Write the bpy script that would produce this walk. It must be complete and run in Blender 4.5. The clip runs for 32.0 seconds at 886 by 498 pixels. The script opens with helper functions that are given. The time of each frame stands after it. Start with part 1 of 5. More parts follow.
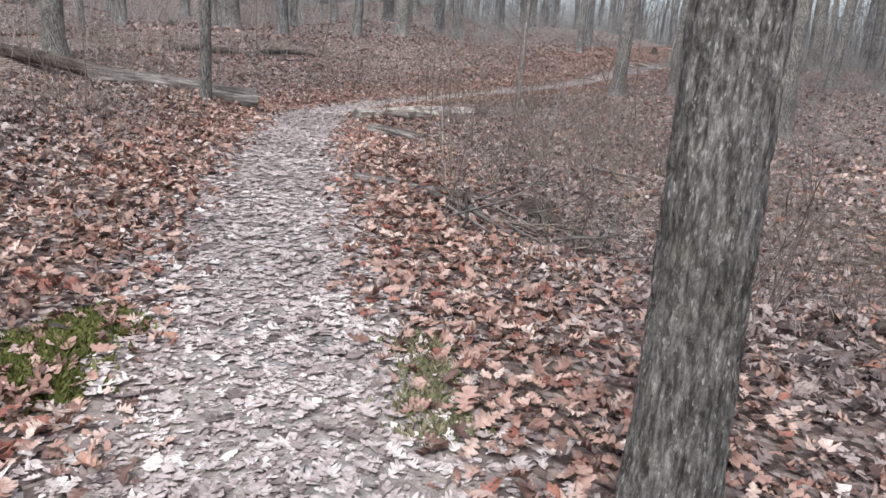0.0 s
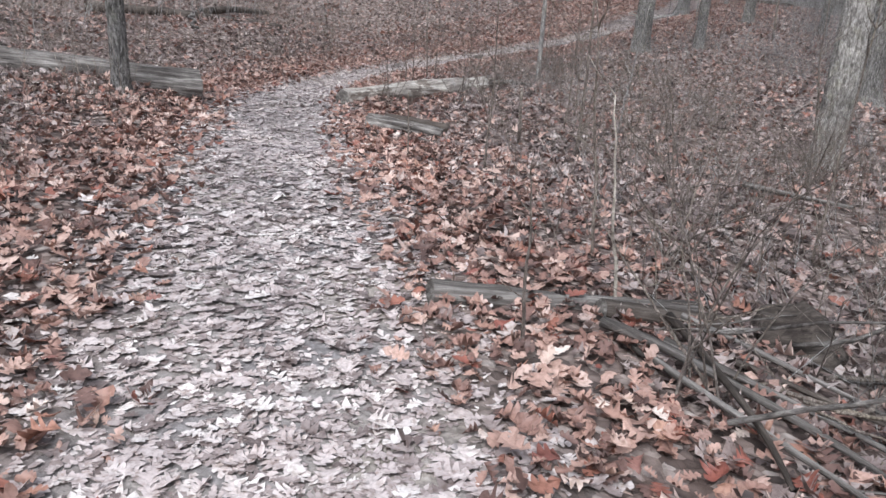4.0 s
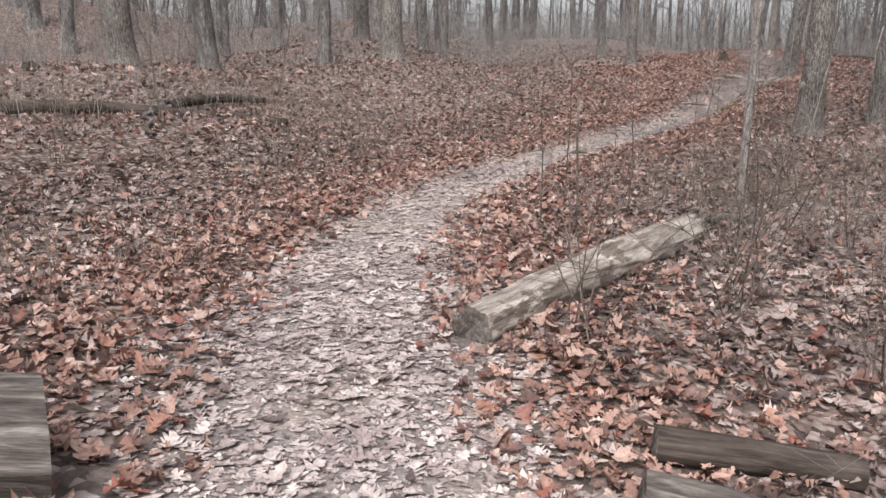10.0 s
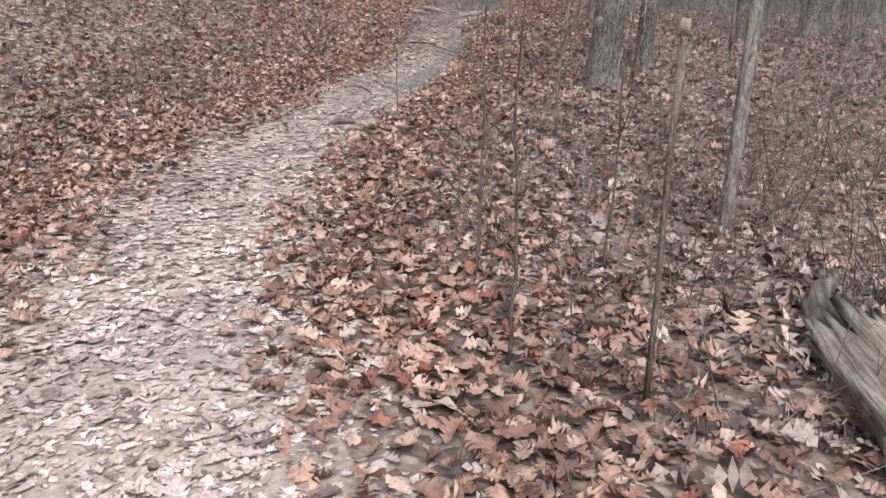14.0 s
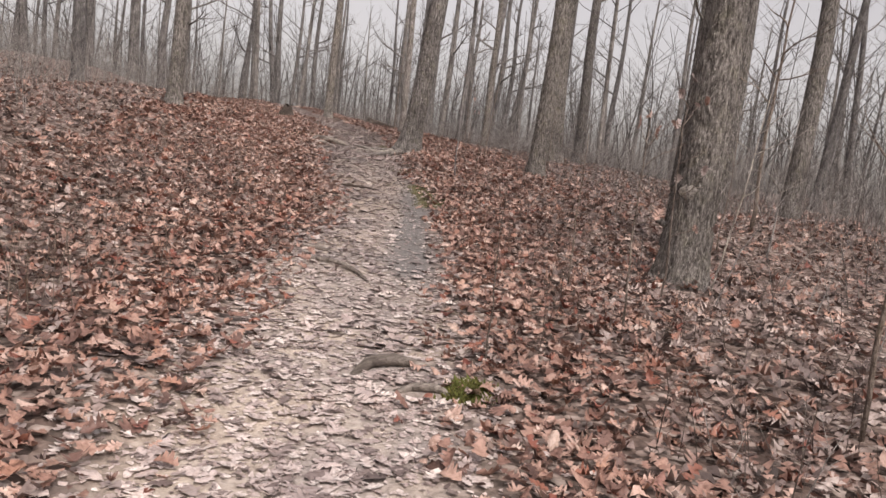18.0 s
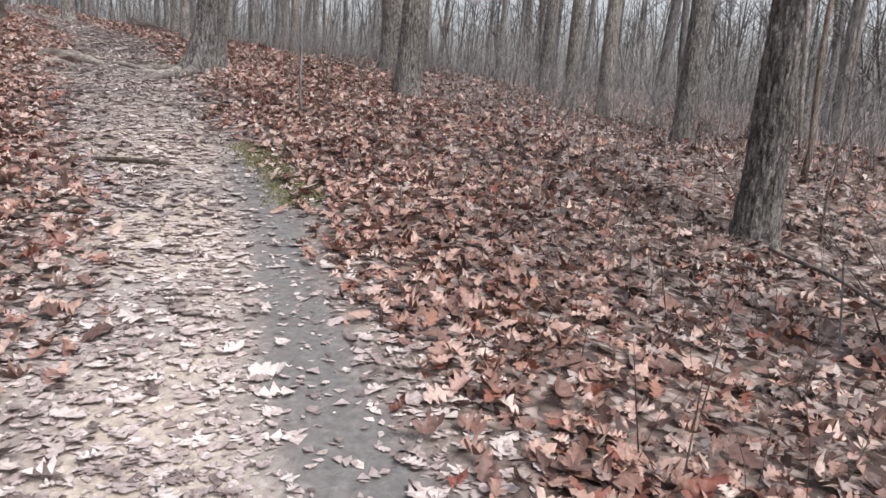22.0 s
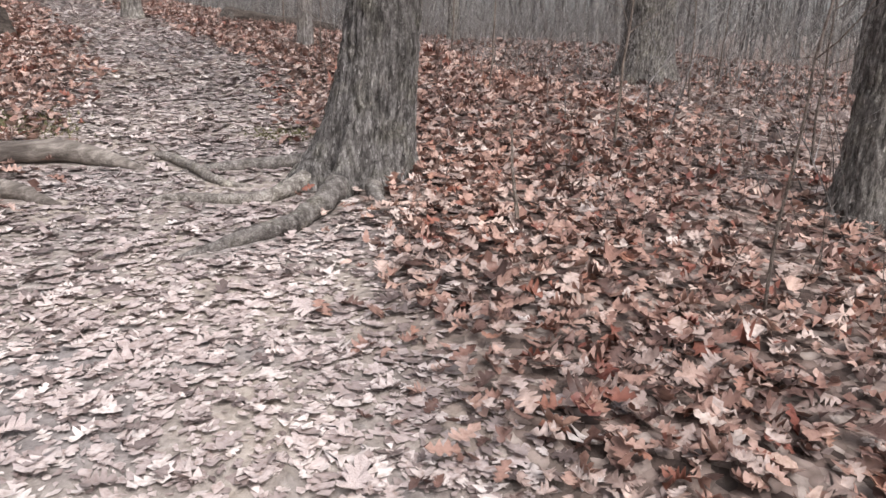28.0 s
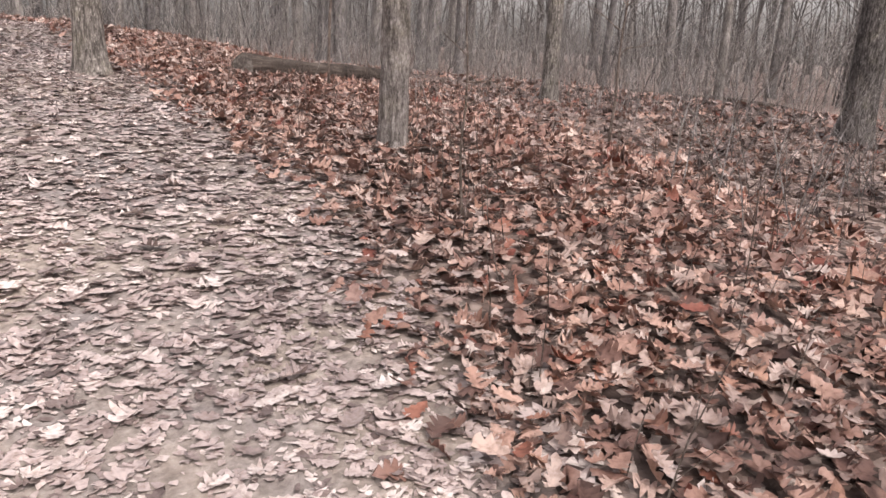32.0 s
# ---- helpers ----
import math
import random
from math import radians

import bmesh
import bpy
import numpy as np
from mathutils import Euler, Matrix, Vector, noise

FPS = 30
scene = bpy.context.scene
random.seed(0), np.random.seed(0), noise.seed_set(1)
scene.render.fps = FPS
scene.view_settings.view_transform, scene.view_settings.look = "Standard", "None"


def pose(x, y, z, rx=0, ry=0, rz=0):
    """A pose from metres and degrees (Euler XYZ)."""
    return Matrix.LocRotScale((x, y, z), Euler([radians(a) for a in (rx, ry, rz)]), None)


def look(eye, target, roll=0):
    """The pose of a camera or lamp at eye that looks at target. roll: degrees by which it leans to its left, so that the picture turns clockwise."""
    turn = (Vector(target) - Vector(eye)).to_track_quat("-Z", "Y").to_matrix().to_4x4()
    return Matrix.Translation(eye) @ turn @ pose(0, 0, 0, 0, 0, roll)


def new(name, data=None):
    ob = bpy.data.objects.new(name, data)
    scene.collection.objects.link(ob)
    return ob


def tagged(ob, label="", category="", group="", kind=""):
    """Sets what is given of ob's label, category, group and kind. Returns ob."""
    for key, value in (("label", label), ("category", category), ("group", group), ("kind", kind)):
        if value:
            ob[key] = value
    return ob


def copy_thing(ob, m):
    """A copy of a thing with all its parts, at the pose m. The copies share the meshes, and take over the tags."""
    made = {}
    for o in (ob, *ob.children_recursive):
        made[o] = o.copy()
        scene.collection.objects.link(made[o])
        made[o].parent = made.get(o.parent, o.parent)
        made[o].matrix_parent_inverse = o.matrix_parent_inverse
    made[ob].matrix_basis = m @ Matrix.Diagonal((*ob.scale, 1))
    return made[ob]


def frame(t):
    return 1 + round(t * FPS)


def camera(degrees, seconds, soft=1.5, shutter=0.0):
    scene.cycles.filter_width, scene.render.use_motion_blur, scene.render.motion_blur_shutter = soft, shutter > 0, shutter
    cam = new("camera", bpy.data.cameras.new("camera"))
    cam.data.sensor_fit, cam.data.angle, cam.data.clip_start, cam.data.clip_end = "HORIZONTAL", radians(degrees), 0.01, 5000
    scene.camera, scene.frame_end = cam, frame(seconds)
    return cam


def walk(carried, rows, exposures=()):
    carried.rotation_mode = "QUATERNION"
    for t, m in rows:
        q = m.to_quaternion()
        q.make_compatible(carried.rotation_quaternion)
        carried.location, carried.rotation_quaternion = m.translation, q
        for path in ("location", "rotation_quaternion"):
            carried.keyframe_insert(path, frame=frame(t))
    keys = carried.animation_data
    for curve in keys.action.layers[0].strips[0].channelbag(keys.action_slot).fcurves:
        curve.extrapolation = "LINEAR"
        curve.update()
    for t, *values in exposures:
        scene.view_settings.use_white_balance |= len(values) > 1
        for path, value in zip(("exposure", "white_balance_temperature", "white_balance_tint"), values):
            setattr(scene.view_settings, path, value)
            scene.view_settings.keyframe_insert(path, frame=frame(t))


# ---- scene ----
cam = camera(61.34, 32.0, soft=1.5)

# The walk: seconds, eye x, y, z in metres, then yaw to the left, pitch up and roll in degrees.
ROWS = [
    (0, 0.004, -0.021, 1.808, -0.07, -14.34, 3.89),
    (0.5, -0.316, 0.560, 1.816, -0.84, -13.82, 5.09),
    (1, -0.493, 1.273, 1.792, -1.40, -14.34, 5.78),
    (1.5, -0.618, 1.840, 1.833, -3.23, -16.80, 5.32),
    (2, -0.708, 2.428, 1.809, -5.42, -19.02, 4.08),
    (2.5, -0.785, 3.014, 1.804, -7.83, -20.16, 3.29),
    (3, -0.895, 3.659, 1.806, -8.68, -19.19, 2.97),
    (3.5, -1.098, 4.394, 1.810, -5.12, -18.70, 2.31),
    (4, -1.277, 5.033, 1.796, -3.60, -17.55, 2.26),
    (4.5, -1.403, 5.655, 1.837, -2.50, -16.05, 2.09),
    (6.5, -1.788, 8.368, 1.884, -1.37, -12.58, 2.13),
    (7, -1.901, 9.019, 1.941, 0.57, -11.83, 1.98),
    (7.5, -2.082, 9.673, 1.968, 0.77, -11.42, 2.34),
    (8, -2.203, 10.361, 1.992, 2.06, -11.47, 1.73),
    (8.5, -2.396, 11.025, 2.027, 1.00, -12.70, 0.86),
    (9, -2.518, 11.819, 1.975, -0.25, -14.00, -0.14),
    (9.5, -2.728, 12.561, 1.976, -2.84, -13.14, -0.25),
    (10, -2.820, 13.322, 1.981, -3.82, -12.62, -0.28),
    (10.5, -2.938, 14.116, 1.978, -4.71, -12.52, -0.11),
    (11, -2.984, 14.947, 1.956, -6.05, -12.84, -0.56),
    (11.5, -3.071, 15.773, 1.942, -9.78, -12.63, -0.91),
    (12, -3.139, 16.499, 1.920, -14.37, -13.39, -1.03),
    (12.5, -3.183, 17.312, 1.910, -20.56, -15.06, -0.22),
    (13, -3.159, 18.061, 1.880, -25.68, -15.58, 0.52),
    (13.5, -3.108, 18.833, 1.918, -29.59, -17.19, 1.08),
    (15.5, -3.122, 21.741, 1.806, -38.52, -15.85, 2.25),
    (16, -3.055, 22.531, 1.818, -40.40, -15.68, 3.35),
    (16.5, -2.820, 23.311, 1.826, -38.08, -14.50, 3.78),
    (17, -2.692, 23.976, 1.815, -42.04, -12.83, 6.11),
    (17.5, -2.405, 24.573, 1.817, -43.46, -8.08, 6.99),
    (18, -2.127, 25.297, 1.854, -46.18, -6.46, 6.71),
    (18.5, -1.667, 25.957, 1.840, -49.45, -6.14, 5.26),
    (19, -1.134, 26.617, 1.832, -53.33, -9.46, 3.65),
    (19.5, -0.690, 27.188, 1.872, -55.79, -11.65, 2.12),
    (20, -0.117, 27.921, 1.878, -58.10, -14.34, 1.60),
    (20.5, 0.394, 28.537, 1.947, -59.40, -14.30, 1.43),
    (21, 0.907, 29.126, 1.980, -59.75, -14.30, 1.57),
    (21.5, 1.399, 29.649, 2.059, -60.89, -13.46, 2.68),
    (22, 1.896, 30.225, 2.104, -62.35, -12.47, 3.92),
    (22.5, 2.420, 30.760, 2.175, -64.42, -12.69, 4.91),
    (23, 2.873, 31.271, 2.223, -63.50, -13.08, 4.46),
    (23.5, 3.363, 31.836, 2.376, -62.38, -14.44, 3.41),
    (24, 3.870, 32.325, 2.424, -61.76, -14.29, 2.81),
    (24.5, 4.244, 32.837, 2.526, -60.70, -13.69, 2.60),
    (25, 4.685, 33.324, 2.563, -59.13, -12.99, 3.27),
    (25.5, 5.135, 33.930, 2.612, -58.50, -12.70, 4.04),
    (27.5, 7.153, 35.847, 2.908, -54.36, -16.04, 1.99),
    (28, 7.499, 36.407, 3.015, -53.83, -16.48, 1.26),
    (28.5, 7.885, 36.995, 3.089, -52.41, -16.12, 0.39),
    (29, 8.268, 37.594, 3.175, -54.22, -16.64, 0.89),
    (29.5, 8.672, 38.138, 3.221, -53.55, -15.46, 1.04),
    (30, 9.092, 38.688, 3.299, -53.06, -14.55, 1.29),
    (30.5, 9.573, 39.224, 3.318, -53.97, -13.72, 2.23),
    (31, 9.948, 39.747, 3.400, -53.37, -13.79, 2.10),
    (31.5, 10.323, 40.277, 3.444, -54.78, -14.33, 2.61),
    (32, 10.732, 40.823, 3.518, -54.32, -15.22, 2.82),
]


def stand(x, y, z, yaw, pitch, roll):
    a, b = radians(yaw), radians(pitch)
    ahead = Vector((-math.sin(a) * math.cos(b), math.cos(a) * math.cos(b), math.sin(b)))
    return look((x, y, z), Vector((x, y, z)) + ahead, roll)


walk(cam, [(row[0], stand(*row[1:])) for row in ROWS], [
    (0, 0.58, 6030, 9), (1, 0.41, 6830, 17), (2, 0.48, 6780, 15), (3, 0.53, 5820, 7), (4, 0.48, 5830, 8), (7, 0.44, 6660, 15), (8, 0.37, 6760, 17), (9, 0.45, 6850, 17), (10, 0.52, 6540, 13),
    (11, 0.45, 6670, 14), (13, 0.52, 6560, 13), (16, 0.57, 6410, 11), (17, 0.57, 6410, 11), (18, 0.32, 7100, 18), (19, 0.42, 7450, 20), (20, 0.56, 6790, 14), (21, 0.63, 6010, 8),
    (22, 0.61, 6330, 12), (23, 0.61, 6660, 15), (25, 0.66, 6480, 13), (28, 0.64, 6500, 13), (29, 0.54, 6840, 18), (30, 0.64, 6370, 15), (31, 0.77, 6440, 17), (32, 0.69, 6950, 19)])

# ---- sky and sun: a bright overcast winter afternoon ----
world = bpy.data.worlds.new("overcast_sky")
scene.world = world
world.use_nodes = True
wn = world.node_tree
wn.nodes.clear()
sky = wn.nodes.new("ShaderNodeTexSky")
sky.sky_type = "NISHITA"
sky.sun_disc = False
sky.sun_elevation, sky.sun_rotation = radians(55), radians(200)
sky.air_density, sky.dust_density, sky.ozone_density = 1.0, 4.0, 1.0
grey = wn.nodes.new("ShaderNodeHueSaturation")
grey.inputs["Saturation"].default_value = 0.25
back = wn.nodes.new("ShaderNodeBackground")
back.inputs["Strength"].default_value = 0.145
wout = wn.nodes.new("ShaderNodeOutputWorld")
wn.links.new(sky.outputs[0], grey.inputs["Color"])
wn.links.new(grey.outputs[0], back.inputs["Color"])
wn.links.new(back.outputs[0], wout.inputs["Surface"])
sun_data = bpy.data.lights.new("sun", "SUN")
sun_data.energy, sun_data.angle, sun_data.color = 1.5, radians(30), (1.0, 0.98, 0.955)
sun = new("sun", sun_data)
sun.matrix_world = look((40 * math.sin(radians(200)), 40 * math.cos(radians(200)), 40 * math.tan(radians(55))), (0, 0, 0))


# ---- materials ----
def ramp(nodes, stops):
    r = nodes.new("ShaderNodeValToRGB")
    r.color_ramp.elements.remove(r.color_ramp.elements[0])
    r.color_ramp.elements[0].position, r.color_ramp.elements[0].color = stops[0][0], (*stops[0][1], 1)
    for at, colour in stops[1:]:
        r.color_ramp.elements.new(at).color = (*colour, 1)
    return r


def material(name, rough=0.8, gloss=0.3):
    m = bpy.data.materials.new(name)
    m.use_nodes = True
    nodes, links = m.node_tree.nodes, m.node_tree.links
    shader = nodes["Principled BSDF"]
    shader.inputs["Roughness"].default_value = rough
    shader.inputs["Specular IOR Level"].default_value = gloss
    return m, nodes, links, shader


def noise_node(nodes, links, coord, scale, detail=4.0, stretch=None, rough=0.6):
    n = nodes.new("ShaderNodeTexNoise")
    n.inputs["Scale"].default_value, n.inputs["Detail"].default_value, n.inputs["Roughness"].default_value = scale, detail, rough
    if stretch:
        mp = nodes.new("ShaderNodeMapping")
        mp.inputs["Scale"].default_value = stretch
        links.new(coord, mp.inputs["Vector"])
        coord = mp.outputs["Vector"]
    links.new(coord, n.inputs["Vector"])
    return n


def mixed(nodes, links, fac, a, b, how="MIX"):
    m = nodes.new("ShaderNodeMix")
    m.data_type, m.blend_type = "RGBA", how
    for socket, value in ((m.inputs["Factor"], fac), (m.inputs["A"], a), (m.inputs["B"], b)):
        if isinstance(value, tuple):
            socket.default_value = (*value, 1)
        elif isinstance(value, float):
            socket.default_value = value
        else:
            links.new(value, socket)
    return m.outputs["Result"]


def bumped(nodes, links, shader, height, strength, distance):
    b = nodes.new("ShaderNodeBump")
    b.inputs["Strength"].default_value, b.inputs["Distance"].default_value = strength, distance
    links.new(height, b.inputs["Height"])
    links.new(b.outputs[0], shader.inputs["Normal"])


def leaf_material(name, stops, rough):
    """Fallen leaves: each its own shade, a paler vein and blotches."""
    m, nodes, links, shader = material(name, rough, 0.35)
    geo = nodes.new("ShaderNodeNewGeometry")
    r = ramp(nodes, stops)
    own = nodes.new("ShaderNodeObjectInfo")
    total = nodes.new("ShaderNodeMath")
    links.new(geo.outputs["Random Per Island"], total.inputs[0])
    links.new(own.outputs["Random"], total.inputs[1])
    part_of = nodes.new("ShaderNodeMath")
    part_of.operation = "FRACT"
    links.new(total.outputs[0], part_of.inputs[0])
    links.new(part_of.outputs[0], r.inputs["Fac"])
    coord = nodes.new("ShaderNodeTexCoord").outputs["Object"]
    blotch = noise_node(nodes, links, coord, 38.0, 3.0)
    br = ramp(nodes, [(0.3, (0.62, 0.56, 0.52)), (0.55, (1.0, 1.0, 1.0)), (0.8, (1.18, 1.15, 1.1))])
    links.new(blotch.outputs["Fac"], br.inputs["Fac"])
    patch = noise_node(nodes, links, coord, 0.8, 2.0)
    pr = ramp(nodes, [(0.35, (0.82, 0.8, 0.8)), (0.65, (1.1, 1.08, 1.06))])
    links.new(patch.outputs["Fac"], pr.inputs["Fac"])
    c = mixed(nodes, links, 1.0, r.outputs["Color"], br.outputs["Color"], "MULTIPLY")
    c = mixed(nodes, links, 1.0, c, pr.outputs["Color"], "MULTIPLY")
    links.new(c, shader.inputs["Base Color"])
    bumped(nodes, links, shader, blotch.outputs["Fac"], 0.35, 0.004)
    return m


LITTER = leaf_material("forest_leaves", [(0.0, (0.095, 0.058, 0.05)), (0.12, (0.19, 0.115, 0.098)), (0.3, (0.285, 0.168, 0.136)), (0.52, (0.41, 0.262, 0.214)),
                                          (0.72, (0.52, 0.365, 0.31)), (0.83, (0.6, 0.47, 0.415)), (0.86, (0.22, 0.075, 0.058)), (0.92, (0.33, 0.15, 0.108)), (0.96, (0.43, 0.265, 0.2)), (1.0, (0.68, 0.585, 0.53))], 0.5)
OLD_LITTER = leaf_material("weathered_leaves", [(0.0, (0.06, 0.046, 0.043)), (0.2, (0.15, 0.115, 0.108)), (0.45, (0.26, 0.204, 0.19)), (0.7, (0.37, 0.303, 0.283)),
                                                  (0.9, (0.5, 0.435, 0.41)), (0.93, (0.3, 0.16, 0.12)), (1.0, (0.62, 0.56, 0.53))], 0.5)
TRODDEN = leaf_material("trodden_leaves", [(0.0, (0.15, 0.118, 0.112)), (0.12, (0.29, 0.24, 0.23)), (0.3, (0.45, 0.383, 0.37)), (0.65, (0.59, 0.515, 0.5)),
                                            (0.88, (0.67, 0.607, 0.583)), (1.0, (0.77, 0.72, 0.695))], 0.42)
DRY_LEAVES = leaf_material("dry_leaves", [(0.0, (0.2, 0.145, 0.128)), (0.3, (0.36, 0.275, 0.245)), (0.65, (0.47, 0.375, 0.34)), (0.9, (0.54, 0.45, 0.415)), (1.0, (0.63, 0.555, 0.52))], 0.5)


def ground_material():
    m, nodes, links, shader = material("forest_floor", 0.9, 0.2)
    coord = nodes.new("ShaderNodeTexCoord").outputs["Object"]
    warp = noise_node(nodes, links, coord, 3.0, 3.0)
    add = nodes.new("ShaderNodeVectorMath")
    add.operation = "MULTIPLY_ADD"
    add.inputs[1].default_value = (0.14, 0.14, 0.14)
    links.new(warp.outputs["Color"], add.inputs[0])
    links.new(coord, add.inputs[2])
    cells = nodes.new("ShaderNodeTexVoronoi")
    cells.inputs["Scale"].default_value = 17.0
    links.new(add.outputs[0], cells.inputs["Vector"])
    tone = nodes.new("ShaderNodeSeparateColor")
    links.new(cells.outputs["Color"], tone.inputs[0])
    litter = ramp(nodes, [(0.0, (0.055, 0.04, 0.035)), (0.3, (0.13, 0.094, 0.081)), (0.55, (0.225, 0.168, 0.146)), (0.8, (0.33, 0.262, 0.233)), (1.0, (0.48, 0.41, 0.37))])
    links.new(tone.outputs[0], litter.inputs["Fac"])
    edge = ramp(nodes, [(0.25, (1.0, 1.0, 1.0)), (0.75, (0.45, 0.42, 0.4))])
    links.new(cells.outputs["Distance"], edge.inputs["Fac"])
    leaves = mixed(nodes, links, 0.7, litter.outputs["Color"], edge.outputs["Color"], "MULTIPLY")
    fine = noise_node(nodes, links, coord, 22.0, 6.0)
    coarse = noise_node(nodes, links, coord, 1.1, 3.0)
    soil = ramp(nodes, [(0.3, (0.17, 0.151, 0.14)), (0.5, (0.295, 0.264, 0.247)), (0.7, (0.44, 0.4, 0.378))])
    links.new(fine.outputs["Fac"], soil.inputs["Fac"])
    sand = ramp(nodes, [(0.3, (0.29, 0.25, 0.222)), (0.5, (0.43, 0.377, 0.34)), (0.7, (0.56, 0.5, 0.456))])
    links.new(fine.outputs["Fac"], sand.inputs["Fac"])
    sandy = nodes.new("ShaderNodeAttribute")
    sandy.attribute_name = "sandy"
    wet = ramp(nodes, [(0.4, (0.8, 0.81, 0.84)), (0.6, (1.12, 1.09, 1.02))])
    links.new(coarse.outputs["Fac"], wet.inputs["Fac"])
    earth = mixed(nodes, links, sandy.outputs["Fac"], soil.outputs["Color"], sand.outputs["Color"])
    earth = mixed(nodes, links, 1.0, earth, wet.outputs["Color"], "MULTIPLY")
    muddy = nodes.new("ShaderNodeAttribute")
    muddy.attribute_name = "muddy"
    clay = ramp(nodes, [(0.3, (0.13, 0.122, 0.118)), (0.55, (0.185, 0.175, 0.17)), (0.75, (0.26, 0.248, 0.24))])
    links.new(fine.outputs["Fac"], clay.inputs["Fac"])
    earth = mixed(nodes, links, muddy.outputs["Fac"], earth, clay.outputs["Color"])
    trodden = nodes.new("ShaderNodeAttribute")
    trodden.attribute_name = "trodden"
    ragged = nodes.new("ShaderNodeMath")
    ragged.operation = "MULTIPLY_ADD"
    ragged.inputs[1].default_value, ragged.use_clamp = 1.0, True
    off = nodes.new("ShaderNodeMath")
    off.operation = "MULTIPLY_ADD"
    off.inputs[1].default_value, off.inputs[2].default_value = 0.9, -0.45
    links.new(warp.outputs["Fac"], off.inputs[0])
    links.new(trodden.outputs["Fac"], ragged.inputs[0])
    links.new(off.outputs[0], ragged.inputs[2])
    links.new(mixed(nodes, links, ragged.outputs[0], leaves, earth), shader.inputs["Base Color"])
    bumped(nodes, links, shader, fine.outputs["Fac"], 0.6, 0.03)
    return m


def bark_material(name, dark, mid, pale, lichen, furrow=14.0, tall=0.2):
    """Bark whose plates are longer upwards than across; tall: how much (1 is even all round)."""
    m, nodes, links, shader = material(name, 0.9, 0.15)
    coord = nodes.new("ShaderNodeTexCoord").outputs["Object"]
    grain = noise_node(nodes, links, coord, furrow, 6.0, (1.0, 1.0, tall), 0.62)
    r = ramp(nodes, [(0.36, dark), (0.5, mid), (0.64, pale)])
    links.new(grain.outputs["Fac"], r.inputs["Fac"])
    blot = noise_node(nodes, links, coord, 42.0, 4.0, (1.0, 1.0, min(1.0, 1.8 * tall)), 0.7)
    spot = ramp(nodes, [(0.58, (0, 0, 0)), (0.66, (0.85, 0.85, 0.85))])
    links.new(blot.outputs["Fac"], spot.inputs["Fac"])
    big = noise_node(nodes, links, coord, 1.3, 3.0)
    shade = ramp(nodes, [(0.35, (0.75, 0.74, 0.73)), (0.65, (1.15, 1.14, 1.12))])
    links.new(big.outputs["Fac"], shade.inputs["Fac"])
    tint = nodes.new("ShaderNodeObjectInfo")
    vary = ramp(nodes, [(0.0, (0.8, 0.79, 0.8)), (1.0, (1.2, 1.17, 1.12))])
    links.new(tint.outputs["Random"], vary.inputs["Fac"])
    warp = nodes.new("ShaderNodeVectorMath")
    warp.operation = "MULTIPLY_ADD"
    warp.inputs[1].default_value = (0.05, 0.05, 0.16)
    links.new(blot.outputs["Color"], warp.inputs[0])
    links.new(coord, warp.inputs[2])
    flat = nodes.new("ShaderNodeMapping")
    flat.inputs["Scale"].default_value = (1.5, 1.5, 1.5 * min(1.0, 1.2 * tall))
    links.new(warp.outputs[0], flat.inputs["Vector"])
    plates = nodes.new("ShaderNodeTexVoronoi")
    plates.feature = "DISTANCE_TO_EDGE"
    plates.inputs["Scale"].default_value = furrow * 1.1
    links.new(flat.outputs[0], plates.inputs["Vector"])
    crack = ramp(nodes, [(0.0, (0.6, 0.58, 0.57)), (0.12, (0.92, 0.92, 0.92)), (0.3, (1.14, 1.14, 1.14))])
    links.new(plates.outputs["Distance"], crack.inputs["Fac"])
    green = noise_node(nodes, links, coord, 5.0, 4.0)
    algae = ramp(nodes, [(0.5, (1.0, 1.0, 1.0)), (0.7, (0.99, 1.0, 0.9))])
    links.new(green.outputs["Fac"], algae.inputs["Fac"])
    crumb = noise_node(nodes, links, coord, 75.0, 5.0, (1.0, 1.0, min(1.0, 2.2 * tall)), 0.7)
    rough_tone = ramp(nodes, [(0.32, (0.62, 0.6, 0.58)), (0.5, (1.0, 1.0, 1.0)), (0.7, (1.3, 1.29, 1.27))])
    links.new(crumb.outputs["Fac"], rough_tone.inputs["Fac"])
    c = mixed(nodes, links, spot.outputs["Color"], r.outputs["Color"], lichen)
    c = mixed(nodes, links, 1.0, c, rough_tone.outputs["Color"], "MULTIPLY")
    c = mixed(nodes, links, 1.0, c, crack.outputs["Color"], "MULTIPLY")
    c = mixed(nodes, links, 1.0, c, algae.outputs["Color"], "MULTIPLY")
    c = mixed(nodes, links, 1.0, c, shade.outputs["Color"], "MULTIPLY")
    links.new(mixed(nodes, links, 1.0, c, vary.outputs["Color"], "MULTIPLY"), shader.inputs["Base Color"])
    bumped(nodes, links, shader, mixed(nodes, links, 0.55, grain.outputs["Fac"], crumb.outputs["Fac"]), 1.0, 0.03)
    return m


